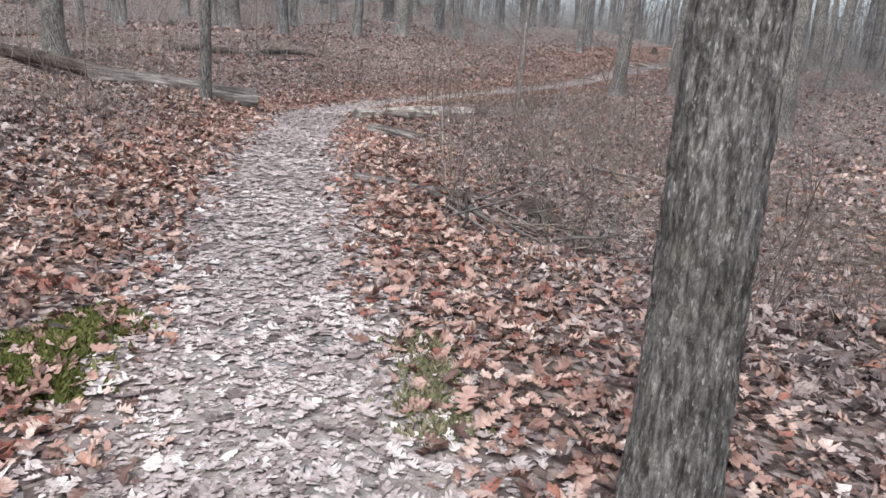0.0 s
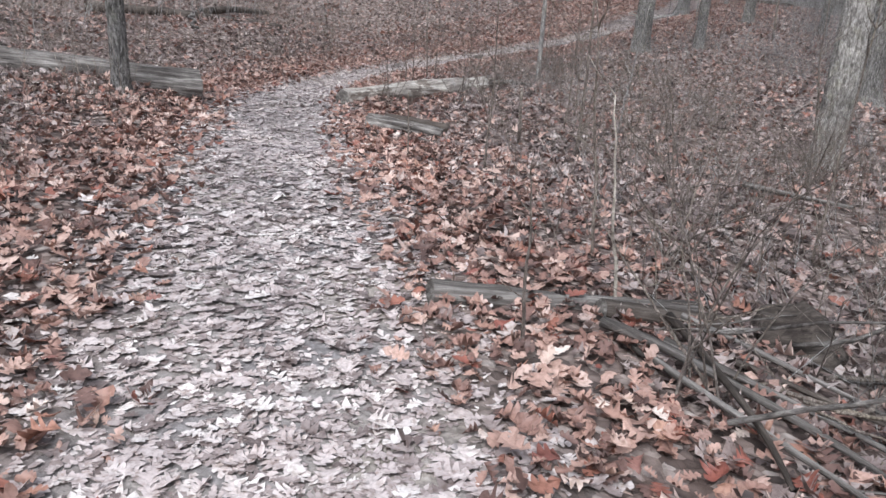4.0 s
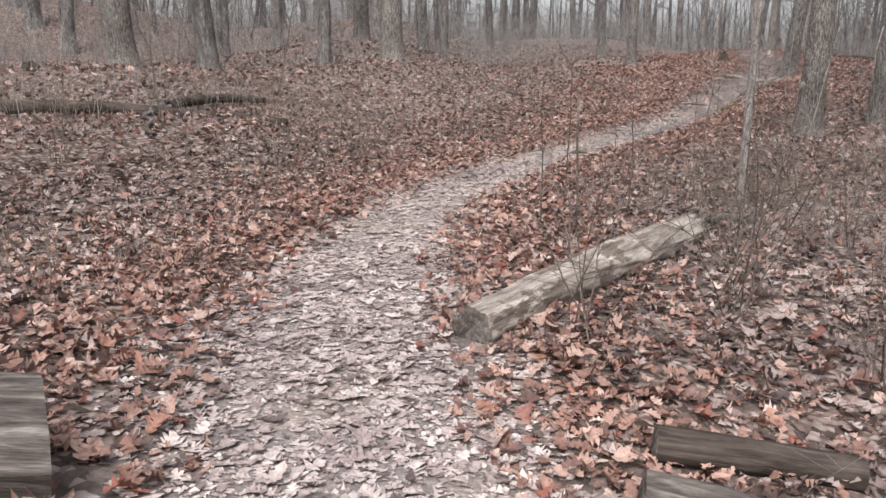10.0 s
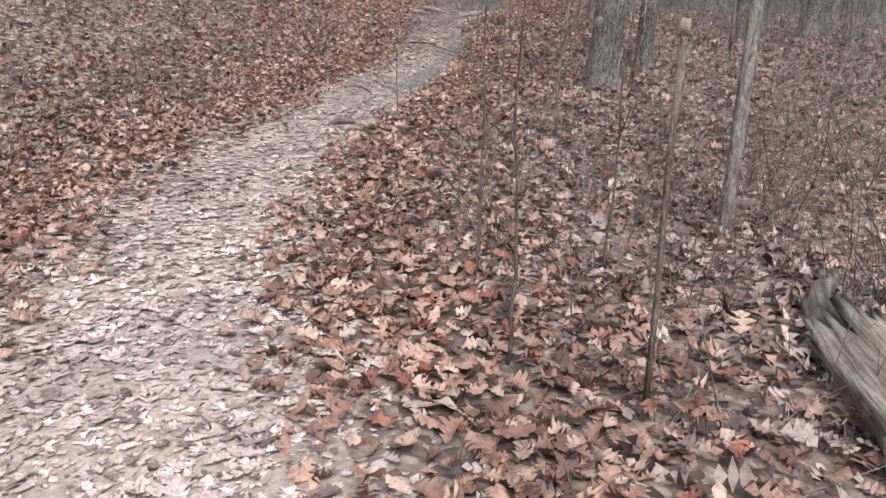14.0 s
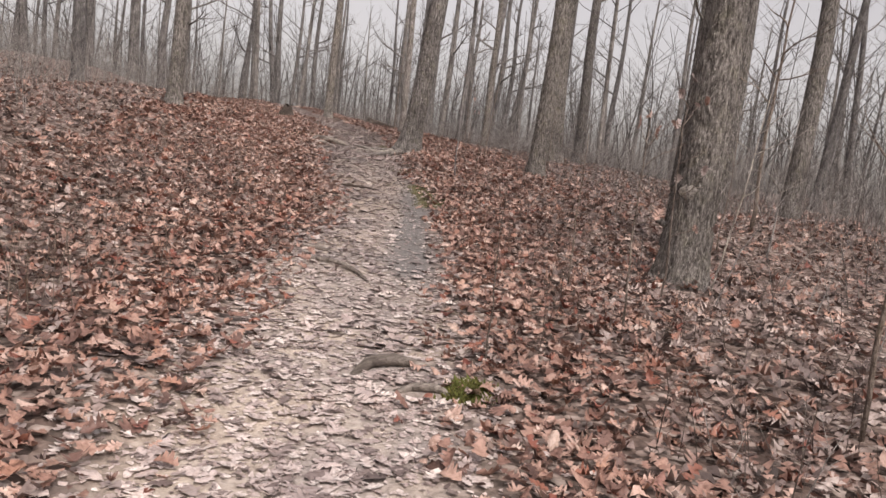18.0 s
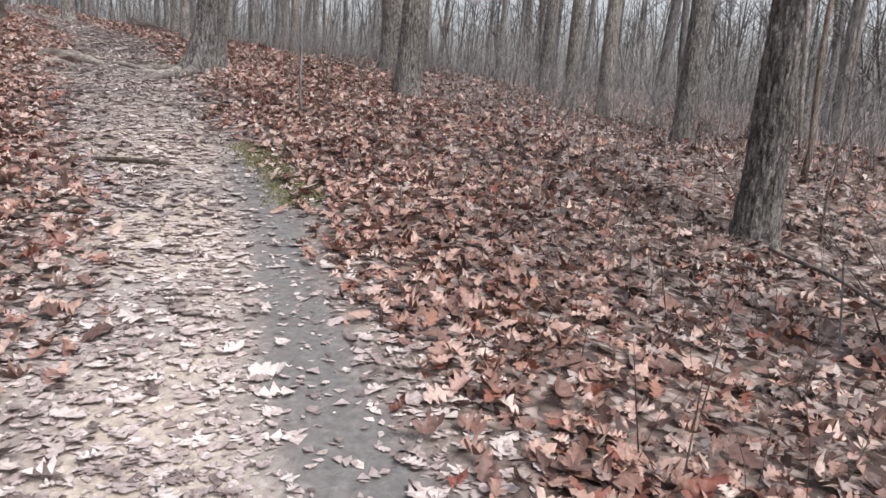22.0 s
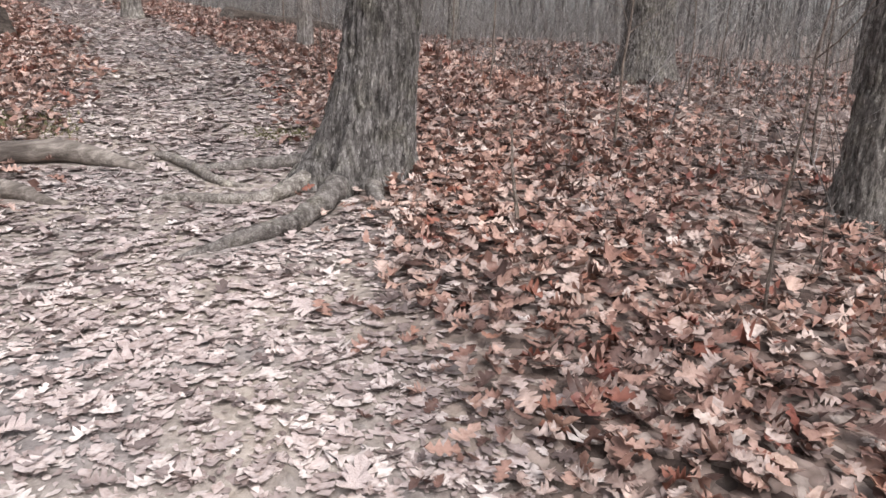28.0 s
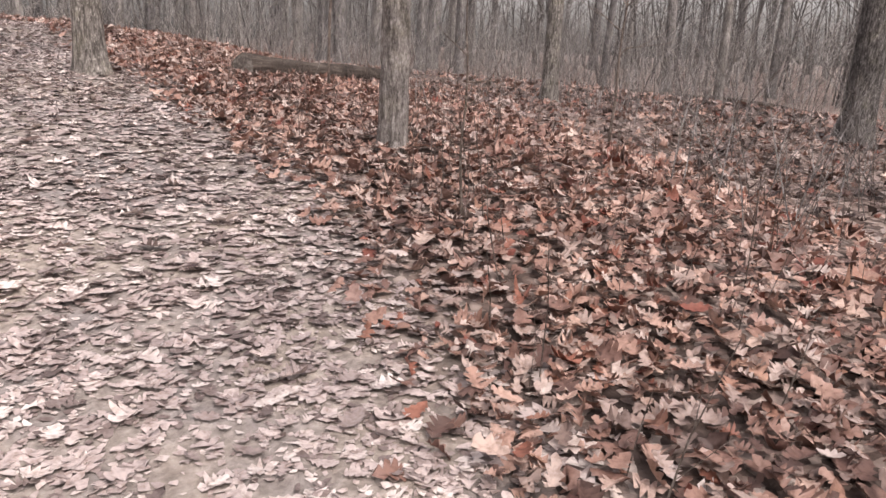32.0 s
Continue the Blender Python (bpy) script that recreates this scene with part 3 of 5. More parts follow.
tree(15.3, 44.65, 0.115, "slim pale grey trunk standing in deep leaves", PALE_BARK, tall=13, seed=31, close=True, ridge=0.008, flare=0.3)
tree(15.0, 48.5, 0.15, OAK, seed=32)
tree(22.2, 47.0, 0.14, "thin leaning dark trunk in the wood", lean=(0.07, 0.05), seed=33, tall=12)
tree(7.1, 44.6, 0.2, OAK, seed=34)

scar_rng = np.random.RandomState(77)
ring_turn = np.linspace(0, 2 * np.pi, 16, endpoint=False)
rim = scar_rng.uniform(0.75, 1.2, 16)
knot = [(0.0, 0.0, 0.002)] + [(0.075 * q * math.cos(a), 0.085 * q * math.sin(a), 0.003 + scar_rng.uniform(-0.004, 0.004)) for a, q in zip(ring_turn, rim)] + [(0.1 * q * math.cos(a), 0.115 * q * math.sin(a), -0.028) for a, q in zip(ring_turn, rim)]
knot_faces = [(0, 1 + i, 1 + (i + 1) % 16) for i in range(16)] + [(1 + i, 17 + i, 17 + (i + 1) % 16, 1 + (i + 1) % 16) for i in range(16)]
scar = part("scar", mesh_of("scar", knot, knot_faces, PALE_BARK), scar_oak, "pale round lichen-grown scar")
scar.matrix_basis = Matrix.Translation((-0.226, -0.033, 1.14)) @ Matrix(((0, 0, -1, 0), (1, 0, 0, 0), (0, -1, 0, 0), (0, 0, 0, 1))) @ pose(0, 0, 0, 0, 0, 90)
stub = part("limb_stub", mesh_of("limb_stub", *tube([(0, 0.18, 0.66), (-0.02, 0.3, 0.72), (-0.03, 0.4, 0.77)], [0.05, 0.04, 0.036], 12, 0.05, 5), BARK), scar_oak, "stub of a sawn limb")
part("cut_end", mesh_of("cut_end", *tube([(-0.03, 0.4, 0.77), (-0.031, 0.405, 0.773)], [0.034, 0.033], 12), BLEACHED), stub, "fresh pale cut wood")
part("broken_branch", mesh_of("broken_branch", *tube([(-0.1, -0.1, 2.3), (-0.24, -0.16, 1.75), (-0.29, -0.2, 1.25), (-0.32, -0.25, 0.85)], [0.02, 0.02, 0.017, 0.012], 8, 0.1, 6), PALE_BARK), peeling, "pale broken branch hanging down")

# ---- the oak with bare roots across the trail ----
ROOT_OAK = (11.29, 39.79)
oak = tree(*ROOT_OAK, 0.243, "large oak with thick bare roots spreading over the trail", lean=(0.065, -0.04), seed=21, close=True, ridge=0.018, flare=0.3, foot_tall=0.4, swell=(118, 0.4),
           mat=LICHEN_BARK, spurs=((190, 0.34, 0.24, 0.25), (147, 0.34, 0.25, 0.27), (114, 0.32, 0.34, 0.42), (77, 0.2, 0.2, 0.15), (224, 0.16, 0.16, 0.14), (330, 0.1, 0.3, 0.2), (20, 0.12, 0.3, 0.2)))


def root_line(points, thick, name="root", parent=None, sink=0.2, seed=0, mat=None, base=None):
    """A half-buried root along points of the plan; thick: its radius at each point."""
    fine, rad, rng = [], [], np.random.RandomState(seed)
    for (a, ra), (b, rb) in zip(zip(points[:-1], thick[:-1]), zip(points[1:], thick[1:])):
        for s in np.linspace(0, 1, 6, endpoint=False):
            fine.append((a[0] + (b[0] - a[0]) * s, a[1] + (b[1] - a[1]) * s, a[2] * (1 - s) + b[2] * s))
            rad.append(ra + (rb - ra) * s)
    fine.append(points[-1])
    rad.append(thick[-1])
    pts = np.array(fine)
    for _ in range(3):
        pts[1:-1] = (pts[:-2] + 2 * pts[1:-1] + pts[2:]) / 4
    rad = np.array(rad)
    line = np.c_[pts[:, 0] + rng.normal(0, 0.007, len(pts)), pts[:, 1] + rng.normal(0, 0.007, len(pts)), height(pts[:, 0], pts[:, 1]) + rad * (1 - 2 * sink) + pts[:, 2]]
    COVERED.extend((p[0], p[1], r * 0.9 + 0.035) for p, r in zip(line, rad) if r > 0.02)
    origin = np.array(base) if base is not None else line[0]
    verts, faces = tube(line - origin, rad, 14, 0.05, seed)
    me = mesh_of(name, verts, faces, mat or ROOT_WOOD)
    if parent:
        return part(name, me, parent)
    ob = new(name, me)
    ob.location = origin
    return ob


oak_base = tuple(oak.location)
for n, (pts, thick) in enumerate([
        ([(11.1, 39.77, 0.03), (10.96, 39.75, 0.03), (10.84, 39.7, 0.02), (10.58, 39.57, 0.01), (10.27, 39.48, 0.01), (10.03, 39.56, 0.0), (9.66, 39.67, -0.04)], [0.07, 0.09, 0.095, 0.08, 0.068, 0.055, 0.03]),
        ([(11.12, 39.9, 0.03), (11.02, 39.98, 0.03), (10.9, 40.04, 0.02), (10.64, 39.98, 0.0), (10.43, 40.04, -0.01), (10.2, 40.4, -0.01), (10.02, 40.58, -0.03)], [0.06, 0.08, 0.08, 0.06, 0.048, 0.04, 0.025]),
        ([(11.33, 39.98, 0.02), (11.38, 40.15, 0.02), (11.4, 40.35, 0.02), (11.14, 40.55, 0.0), (10.75, 40.83, -0.01), (10.5, 41.0, -0.04)], [0.06, 0.08, 0.075, 0.06, 0.045, 0.02]),
        ([(11.12, 39.64, 0.0), (11.02, 39.55, 0.0), (10.93, 39.44, -0.02), (10.86, 39.3, -0.06)], [0.05, 0.06, 0.055, 0.03]),
        ([(10.7, 40.3, -0.03), (10.55, 40.5, 0.0), (10.64, 40.88, 0.02), (10.68, 41.3, 0.01), (10.72, 41.5, -0.04)], [0.025, 0.038, 0.042, 0.04, 0.02])]):
    root_line(pts, [0.86 * w for w in thick], "root", oak, 0.18, 40 + n, base=oak_base, mat=ROOT_BARK)

# ---- other roots and sticks across the trail ----
tagged(root_line([(2.4, 31.66, -0.03), (2.48, 31.46, 0.02), (2.55, 31.2, 0.03), (2.52, 30.92, 0.02), (2.46, 30.7, 0.0), (2.42, 30.52, -0.04)], [0.014, 0.022, 0.024, 0.022, 0.018, 0.013], "exposed_root", seed=51),
       "arched bare root crossing the leaf-strewn trail", "root")
tagged(root_line([(0.84, 28.8, -0.04), (1.0, 28.85, 0.02), (1.2, 28.8, 0.025), (1.42, 28.66, -0.04)], [0.025, 0.04, 0.04, 0.025], "exposed_root", seed=52), "short worn root humped out of the trail", "root")
tagged(root_line([(0.88, 28.46, -0.03), (1.0, 28.4, 0.02), (1.1, 28.31, 0.02), (1.13, 28.14, -0.03)], [0.018, 0.025, 0.024, 0.018], "exposed_root", seed=53), "small looped root beside green moss", "root")
tagged(root_line([(5.96, 35.93, -0.01), (6.1, 35.72, 0.015), (6.28, 35.5, 0.02), (6.5, 35.27, 0.0)], [0.014, 0.02, 0.022, 0.014], "exposed_root", sink=0.1, seed=54, mat=DARK_WOOD), "dark bent root lying across the trail", "root")
tagged(root_line([(2.65, 32.15, -0.02), (2.8, 31.95, 0.015), (3.0, 31.75, -0.02)], [0.015, 0.022, 0.015], "exposed_root", seed=55), "thin grey root in the trail", "root")
tagged(root_line([(9.4, 41.55, -0.03), (9.75, 41.7, 0.03), (10.12, 41.62, 0.04), (10.32, 41.35, 0.0), (10.45, 41.15, -0.05)], [0.05, 0.075, 0.08, 0.06, 0.03], "exposed_root", seed=56), "thick bare root at the foot of the mossy bank", "root")
tagged(root_line([(9.3, 41.3, -0.02), (9.5, 41.1, 0.02), (9.65, 40.8, -0.04)], [0.05, 0.06, 0.03], "exposed_root", seed=57), "worn brown root at the trail's edge", "root")


# ---- fallen logs ----
def log(name, a, b, ra, rb, mat, label, seed, sides=28, jagged=False, lift=0.0, cut=True, knobs=3, rough=0.05, bend=0.0, slant=0.0):
    """A log from a to b (plan points), resting on the ground; its own x runs along it."""
    rng = np.random.RandomState(seed)
    length = math.hypot(b[0] - a[0], b[1] - a[1])
    za, zb = ground_at(*a) + ra * 0.8 + lift, ground_at(*b) + rb * 0.8 + lift
    n = max(8, int(length / 0.12))
    xs = np.linspace(0, length, n)
    bow = bend * np.sin(np.pi * xs / length)
    line = np.c_[xs, 0.02 * np.sin(xs * 1.3 + seed) + bow + 0.3 * bend * np.sin(xs * 5 + seed), 0.015 * np.sin(xs * 1.7 + seed) + 0.4 * np.abs(bow)]
    turn = np.linspace(0, 2 * np.pi, sides, endpoint=False)
    T, S = np.meshgrid(turn, xs)
    r = np.linspace(ra, rb, n)[:, None] * (1 + rough * value_noise(np.cos(T) * 1.5 + 7, S + np.sin(T) * 1.5, 0.5) * 2 + 0.03 * value_noise(T * 2.5, S * 0.3 + seed, 0.25))
    if ra > 0.09:
        r -= 0.05 * ra * np.exp(-((value_noise(ra * T + 2.0 + 0.03 * np.sin(S * 2), S * 0.14 + seed, 0.06) / 0.14) ** 2))
        r -= 0.09 * ra * np.exp(-((value_noise(ra * T + 7.0, S * 0.1 + 2 * seed, 0.14) / 0.07) ** 2))
    for _ in range(knobs):
        kx, kt = rng.uniform(0.1, 0.9) * length, rng.uniform(0, 6.28)
        r += 0.22 * ra * np.exp(-((S - kx) / 0.09) ** 2 - ((np.angle(np.exp(1j * (T - kt)))) / 0.35) ** 2)
    x = S.copy()
    x += slant * r * np.cos(T) * np.clip(1 - S / 0.5, 0, 1)
    if jagged:
        x[-1] += rng.uniform(-0.05, 0.45, sides)
        x[-2] += rng.uniform(-0.05, 0.15, sides)
    verts = np.stack([x + line[:, :1] * 0, line[:, 1:2] + r * np.cos(T), line[:, 2:3] + r * np.sin(T)], -1).reshape(-1, 3)
    k = np.arange(n * sides).reshape(n, sides)
    faces = [tuple(f) for f in np.stack([k[:-1], np.roll(k[:-1], -1, 1), np.roll(k[1:], -1, 1), k[1:]], -1).reshape(-1, 4)]
    inner = len(verts)
    verts = np.concatenate([verts, [[0.0, 0, 0], [length - (0.25 if jagged else 0.0), 0, 0]]])
    faces += [(k[-1][i], k[-1][(i + 1) % sides], inner + 1) for i in range(sides)]
    if not cut:
        faces += [(k[0][(i + 1) % sides], k[0][i], inner) for i in range(sides)]
    COVERED.extend((a[0] + (b[0] - a[0]) * q, a[1] + (b[1] - a[1]) * q, max(ra, rb) * (0.75 if max(ra, rb) > 0.15 else 0.3)) for q in np.linspace(0, 1, n))
    ob = new(name, mesh_of(name, verts, faces, mat))
    d = Vector((b[0] - a[0], b[1] - a[1], zb - za)).normalized()
    side = Vector((0, 0, 1)).cross(d).normalized()
    rot = Matrix((d, side, d.cross(side))).transposed().to_4x4()
    ob.matrix_world = Matrix.Translation((a[0], a[1], za)) @ rot
    if cut:
        rings = 5
        rim = verts[: sides] * np.array([1, 1, 1])
        cv, cf = [[-0.012, 0, 0]], []
        for j in range(1, rings + 1):
            for i in range(sides):
                cv.append([slant * rim[i][1] * j / rings - 0.012 + 0.014 * (j / rings) ** 3 + rng.uniform(-0.003, 0.003), rim[i][1] * j / rings, rim[i][2] * j / rings])
        for i in range(sides):
            cf.append((0, 1 + (i + 1) % sides, 1 + i))
            for j in range(rings - 1):
                p, q = 1 + j * sides, 1 + (j + 1) * sides
                cf.append((p + i, p + (i + 1) % sides, q + (i + 1) % sides, q + i))
        part("cut_end", mesh_of("cut_end", np.array(cv), cf, CUT_WOOD), ob, "weathered sawn end of the log")
    return tagged(ob, label, "log")


log("fallen_log", (-4.18, 16.05), (-7.6, 15.95), 0.25, 0.215, GREY_WOOD, "long weathered grey log sawn off beside the trail", 61, lift=-0.03, sides=72, slant=-0.5)
log("fallen_log", (-7.4, 17.1), (-11.6, 18.9), 0.19, 0.15, DARK_WOOD, "dark rotting log among saplings on the bank", 60)
log("fallen_log", (-2.3, 18.24), (0.4, 21.3), 0.165, 0.2, WHITE_WOOD, "bleached barkless log with a splintered far end", 62, jagged=True, rough=0.07, knobs=5, lift=-0.05, sides=56)
log("fallen_branch", (0.45, 21.34), (1.7, 22.2), 0.1, 0.035, CUT_WOOD, "brown broken limb beside the bleached log", 68, 20, cut=False, bend=0.14, knobs=6, rough=0.12)
log("fallen_log", (-1.77, 16.18), (-0.68, 15.84), 0.115, 0.095, GREY_WOOD, "short grey log sunk in the leaves", 63, sides=48, rough=0.16, bend=-0.05)
log("fallen_log", (-1.52, 16.72), (-0.55, 16.5), 0.095, 0.085, DARK_WOOD, "short dark log behind a paler one", 64)
log("fallen_branch", (-1.08, 15.33), (0.15, 14.62), 0.035, 0.028, GREY_WOOD, "thin grey branch on the leaves", 65, 12, cut=False)
log("fallen_log", (-1.1, 8.8), (0.56, 9.18), 0.075, 0.055, GREY_WOOD, "grey mossy log lying beside the trail", 66, 18)
log("fallen_log", (-0.15, 8.85), (0.75, 9.05), 0.07, 0.06, DARK_WOOD, "dark wet log in the brush pile", 67, 16)
for n, (a, b, r, up) in enumerate([((-0.22, 8.6), (0.75, 7.4), 0.036, 0.04), ((0.2, 8.8), (0.2, 7.3), 0.03, 0.06), ((0.1, 8.5), (1.25, 7.4), 0.026, 0.06), ((0.35, 8.9), (1.2, 8.2), 0.026, 0.07),
                                   ((-0.1, 8.6), (0.6, 6.9), 0.028, 0.03), ((0.5, 8.5), (1.3, 8.0), 0.022, 0.03)]):
    log("fallen_branch", a, b, r * 0.85, r * 0.4, (GREY_WOOD, DARK_WOOD, GREY_WOOD, GREY_WOOD)[n % 4], "grey broken branch in a heap of brushwood", 70 + n, 10, lift=up, cut=False, knobs=1, bend=0.06 - 0.015 * n)
log("fallen_branch", (8.44, 30.61), (6.25, 29.46), 0.018, 0.012, GREY_WOOD, "long thin stick leaning on the leaves by the oak", 86, 8, cut=False, lift=0.06, bend=0.08, knobs=0)
brush = thing("brush_pile", (0.6, 8.1, ground_at(0.6, 8.1)), "heap of tangled grey twigs and broken sticks", "brush pile")
pile_rng = np.random.RandomState(88)
for n in range(20):
    sx, sy = pile_rng.uniform(-0.5, 0.9), pile_rng.uniform(-0.7, 0.8)
    sz = ground_at(0.6 + sx, 8.1 + sy) - brush.location[2] + pile_rng.uniform(0.01, 0.12)
    turn = pile_rng.uniform(-1.3, 0.6)
    stick = wander((sx, sy, sz), (math.cos(turn), math.sin(turn), pile_rng.uniform(-0.02, 0.25)), pile_rng.uniform(0.5, 1.5), 8, 0.13, pile_rng)
    thick = pile_rng.uniform(0.006, 0.018)
    part("stick", mesh_of("stick", *tube(stick, np.linspace(thick, thick * 0.4, 9), 7, 0.1, n), (TWIG, GREY_WOOD, TWIG, GREY_WOOD)[n % 4]), brush)
log("fallen_branch", (-10.8, 29.1), (-4.9, 28.7), 0.15, 0.1, DARK_WOOD, "dark fallen branch under the trees", 80, 16, cut=False, bend=-0.3)
log("fallen_branch", (-6.7, 25.8), (-7.7, 30.6), 0.04, 0.06, GREY_WOOD, "thin grey fallen limb propped on a trunk", 81, 12, cut=False, lift=0.12, bend=0.2)
log("fallen_branch", (-7.4, 29.9), (-5.9, 32.3), 0.13, 0.08, DARK_WOOD, "dark fallen branch under the trees", 82, 14, cut=False, lift=0.06, bend=0.2)
log("fallen_log", (16.9, 48.4), (21.6, 50.2), 0.15, 0.12, DARK_WOOD, "dark rotting log among the thin trees", 83, 16)
log("fallen_log", (30.5, 49.0), (33.0, 44.2), 0.09, 0.06, DARK_WOOD, "long dark log in the far hollow", 84, 14, bend=0.25, lift=-0.04)
log("fallen_branch", (2.3, 12.5), (3.1, 11.8), 0.03, 0.02, GREY_WOOD, "thin branch in the undergrowth", 85, 10, cut=False, lift=0.1)


def stump(x, y, radius, tall, label, seed, mat=None):
    rng = np.random.RandomState(seed)
    me, _ = trunk_mesh("stump", mat or DARK_WOOD, radius, tall * 3.0, (rng.uniform(-0.1, 0.1), 0.05), rng, 0.6, 24)
    verts = np.empty(len(me.vertices) * 3, np.float32)
    me.vertices.foreach_get("co", verts)
    verts = verts.reshape(-1, 3)
    top = tall + 0.3 * tall * value_noise(verts[:, 0] * 3, verts[:, 1] * 3 + seed, radius)
    inside = verts[:, 2] > top
    verts[inside, :2] *= 0.75
    verts[:, 2] = np.minimum(verts[:, 2], top)
    me.vertices.foreach_set("co", verts.ravel())
    me.update()
    ob = new("tree_stump", me)
    ob.location = (x, y, ground_at(x, y) - 0.04)
    return tagged(ob, label, "stump")


stump(1.1, 9.05, 0.19, 0.26, "dark rotten stump half hidden by twigs", 91)
hollow = stump(3.5, 5.25, 0.17, 0.34, "pale tan rotten stump with a dark hollow", 95, BLEACHED)
part("hollow", mesh_of("hollow", *tube([(-0.28, -0.05, 0.19), (-0.22, -0.04, 0.2), (-0.1, -0.02, 0.2)], [0.04, 0.065, 0.06], 14, 0.15, 3), DARK_WOOD), hollow, "dark rotten hole in its side")
stump(11.9, 46.6, 0.2, 0.4, "dark broken stump near the trail's rise", 92)
stump(21.0, 33.3, 0.2, 0.45, "dark broken stump among the trees", 93)
stump(-14.0, 38.0, 0.25, 0.4, "dark broken stump on the bank", 94)


# ---- saplings ----
def sapling(x, y, tall, r, label, seed, lean=(0.05, 0.0), twigs=5, leaves=0, mat=None, low=0.4):
    rng = np.random.RandomState(seed)
    root = thing("sapling", (x, y, ground_at(x, y) - 0.02), label, "sapling", "saplings beside the trail")
    n = 12
    zs = np.linspace(-0.03, tall, n)
    line = np.c_[lean[0] * zs + 0.02 * np.cumsum(rng.normal(0, 1, n)) * tall / 4, lean[1] * zs + 0.02 * np.cumsum(rng.normal(0, 1, n)) * tall / 4, zs]
    part("stem", mesh_of("stem", *tube(line, np.linspace(r, r * 0.3, n), 8, 0.08, seed), mat or TWIG), root)
    tips = []
    for _ in range(twigs):
        k = rng.randint(max(1, int(n * low)), n)
        a = rng.uniform(0, 6.28)
        tw = wander(line[k], (math.cos(a), math.sin(a), 0.7), rng.uniform(0.25, 0.5) * tall * 0.6, 5, 0.15, rng)
        twig = part("twig", mesh_of("twig", *tube(tw, np.linspace(r * 0.4, r * 0.12, 6), 5, cap=False), mat or TWIG), root)
        tw2 = wander(tw[2], (math.cos(a + 1), math.sin(a + 1), 0.6), rng.uniform(0.15, 0.3) * tall * 0.5, 4, 0.2, rng)
        part("side_twig", mesh_of("side_twig", *tube(tw2, np.linspace(r * 0.25, r * 0.1, 5), 4, cap=False), mat or TWIG), twig)
        tips += [tw[-1], tw[-2], tw[3], tw2[-1]]
    for k in range(leaves):
        p = tips[rng.randint(len(tips))]
        ob = part("leaf", LEAF_SHAPES[rng.randint(len(LEAF_SHAPES))], root)
        ob.location = p
        ob.rotation_euler = (rng.uniform(1.0, 2.2), rng.uniform(-0.6, 0.6), rng.uniform(0, 6.28))
        s = rng.uniform(0.09, 0.13)
        ob.scale = (s, s, s)
    return root


# ---- leaves ----
def leaf_template(lobe, notch, curl, cup, seed, fine=True):
    """An oak leaf of unit length: a spine, lobes and notches on both sides."""
    rng = np.random.RandomState(seed)
    if fine:
        spine = [(0, 0.0), (0, 0.32), (0, 0.53), (0, 0.74), (0, 1.0)]
        left = [(0.025, 0.06), (0.24 * lobe, 0.2), (0.19 * lobe, 0.27), (0.62 * notch, 0.31), (0.38 * lobe, 0.42), (0.32 * lobe, 0.49), (0.75 * notch, 0.53),
                (0.41 * lobe, 0.66), (0.32 * lobe, 0.73), (0.7 * notch, 0.75), (0.25 * lobe, 0.89), (0.13 * lobe, 0.94)]
        fan = [(0, 5, 6), (0, 6, 7), (0, 7, 8), (0, 8, 1), (1, 8, 9), (1, 9, 10), (1, 10, 11), (1, 11, 2), (2, 11, 12), (2, 12, 13), (2, 13, 14), (2, 14, 3), (3, 14, 15), (3, 15, 16), (3, 16, 4)]
    else:
        spine = [(0, 0.0), (0, 0.36), (0, 0.64), (0, 1.0)]
        left = [(0.33 * lobe, 0.27), (notch, 0.36), (0.44 * lobe, 0.56), (notch, 0.64), (0.28 * lobe, 0.83)]
        fan = [(0, 4, 5), (0, 5, 1), (1, 6, 7), (1, 7, 2), (2, 8, 3)]
    m, n = len(spine), len(left)
    flat = np.array(spine + [(-a, b) for a, b in left] + [(a, b + 0.03) for a, b in left])
    flat[m:] += rng.normal(0, 0.018 if fine else 0.03, (2 * n, 2))
    flat[:, 0] += 0.15 * rng.normal() * (flat[:, 1] - 0.2) ** 2
    z = cup * (flat[:, 0] / 0.4) ** 2 + curl * (flat[:, 1] - 0.5) ** 2 * 2 + rng.normal(0, 0.3) * flat[:, 0] * (flat[:, 1] - 0.5) + rng.normal(0, 0.018, len(flat))
    mirror = {k: k + n for k in range(m, m + n)}
    tris = fan + [tuple(mirror.get(k, k) for k in f)[::-1] for f in fan]
    return np.c_[flat[:, 0], flat[:, 1] - 0.5, z], np.array(tris)


def crumb_template(seed):
    """A torn scrap of leaf with five uneven corners."""
    rng = np.random.RandomState(seed)
    turn = np.sort(rng.uniform(0, 0.9, 5) + np.arange(5) * 1.2566)
    out = rng.uniform(0.25, 0.6, 5)
    return np.c_[out * np.cos(turn) * 0.7, out * np.sin(turn), rng.normal(0, 0.06, 5)], np.array([(0, 1, 2), (0, 2, 3), (0, 3, 4)])


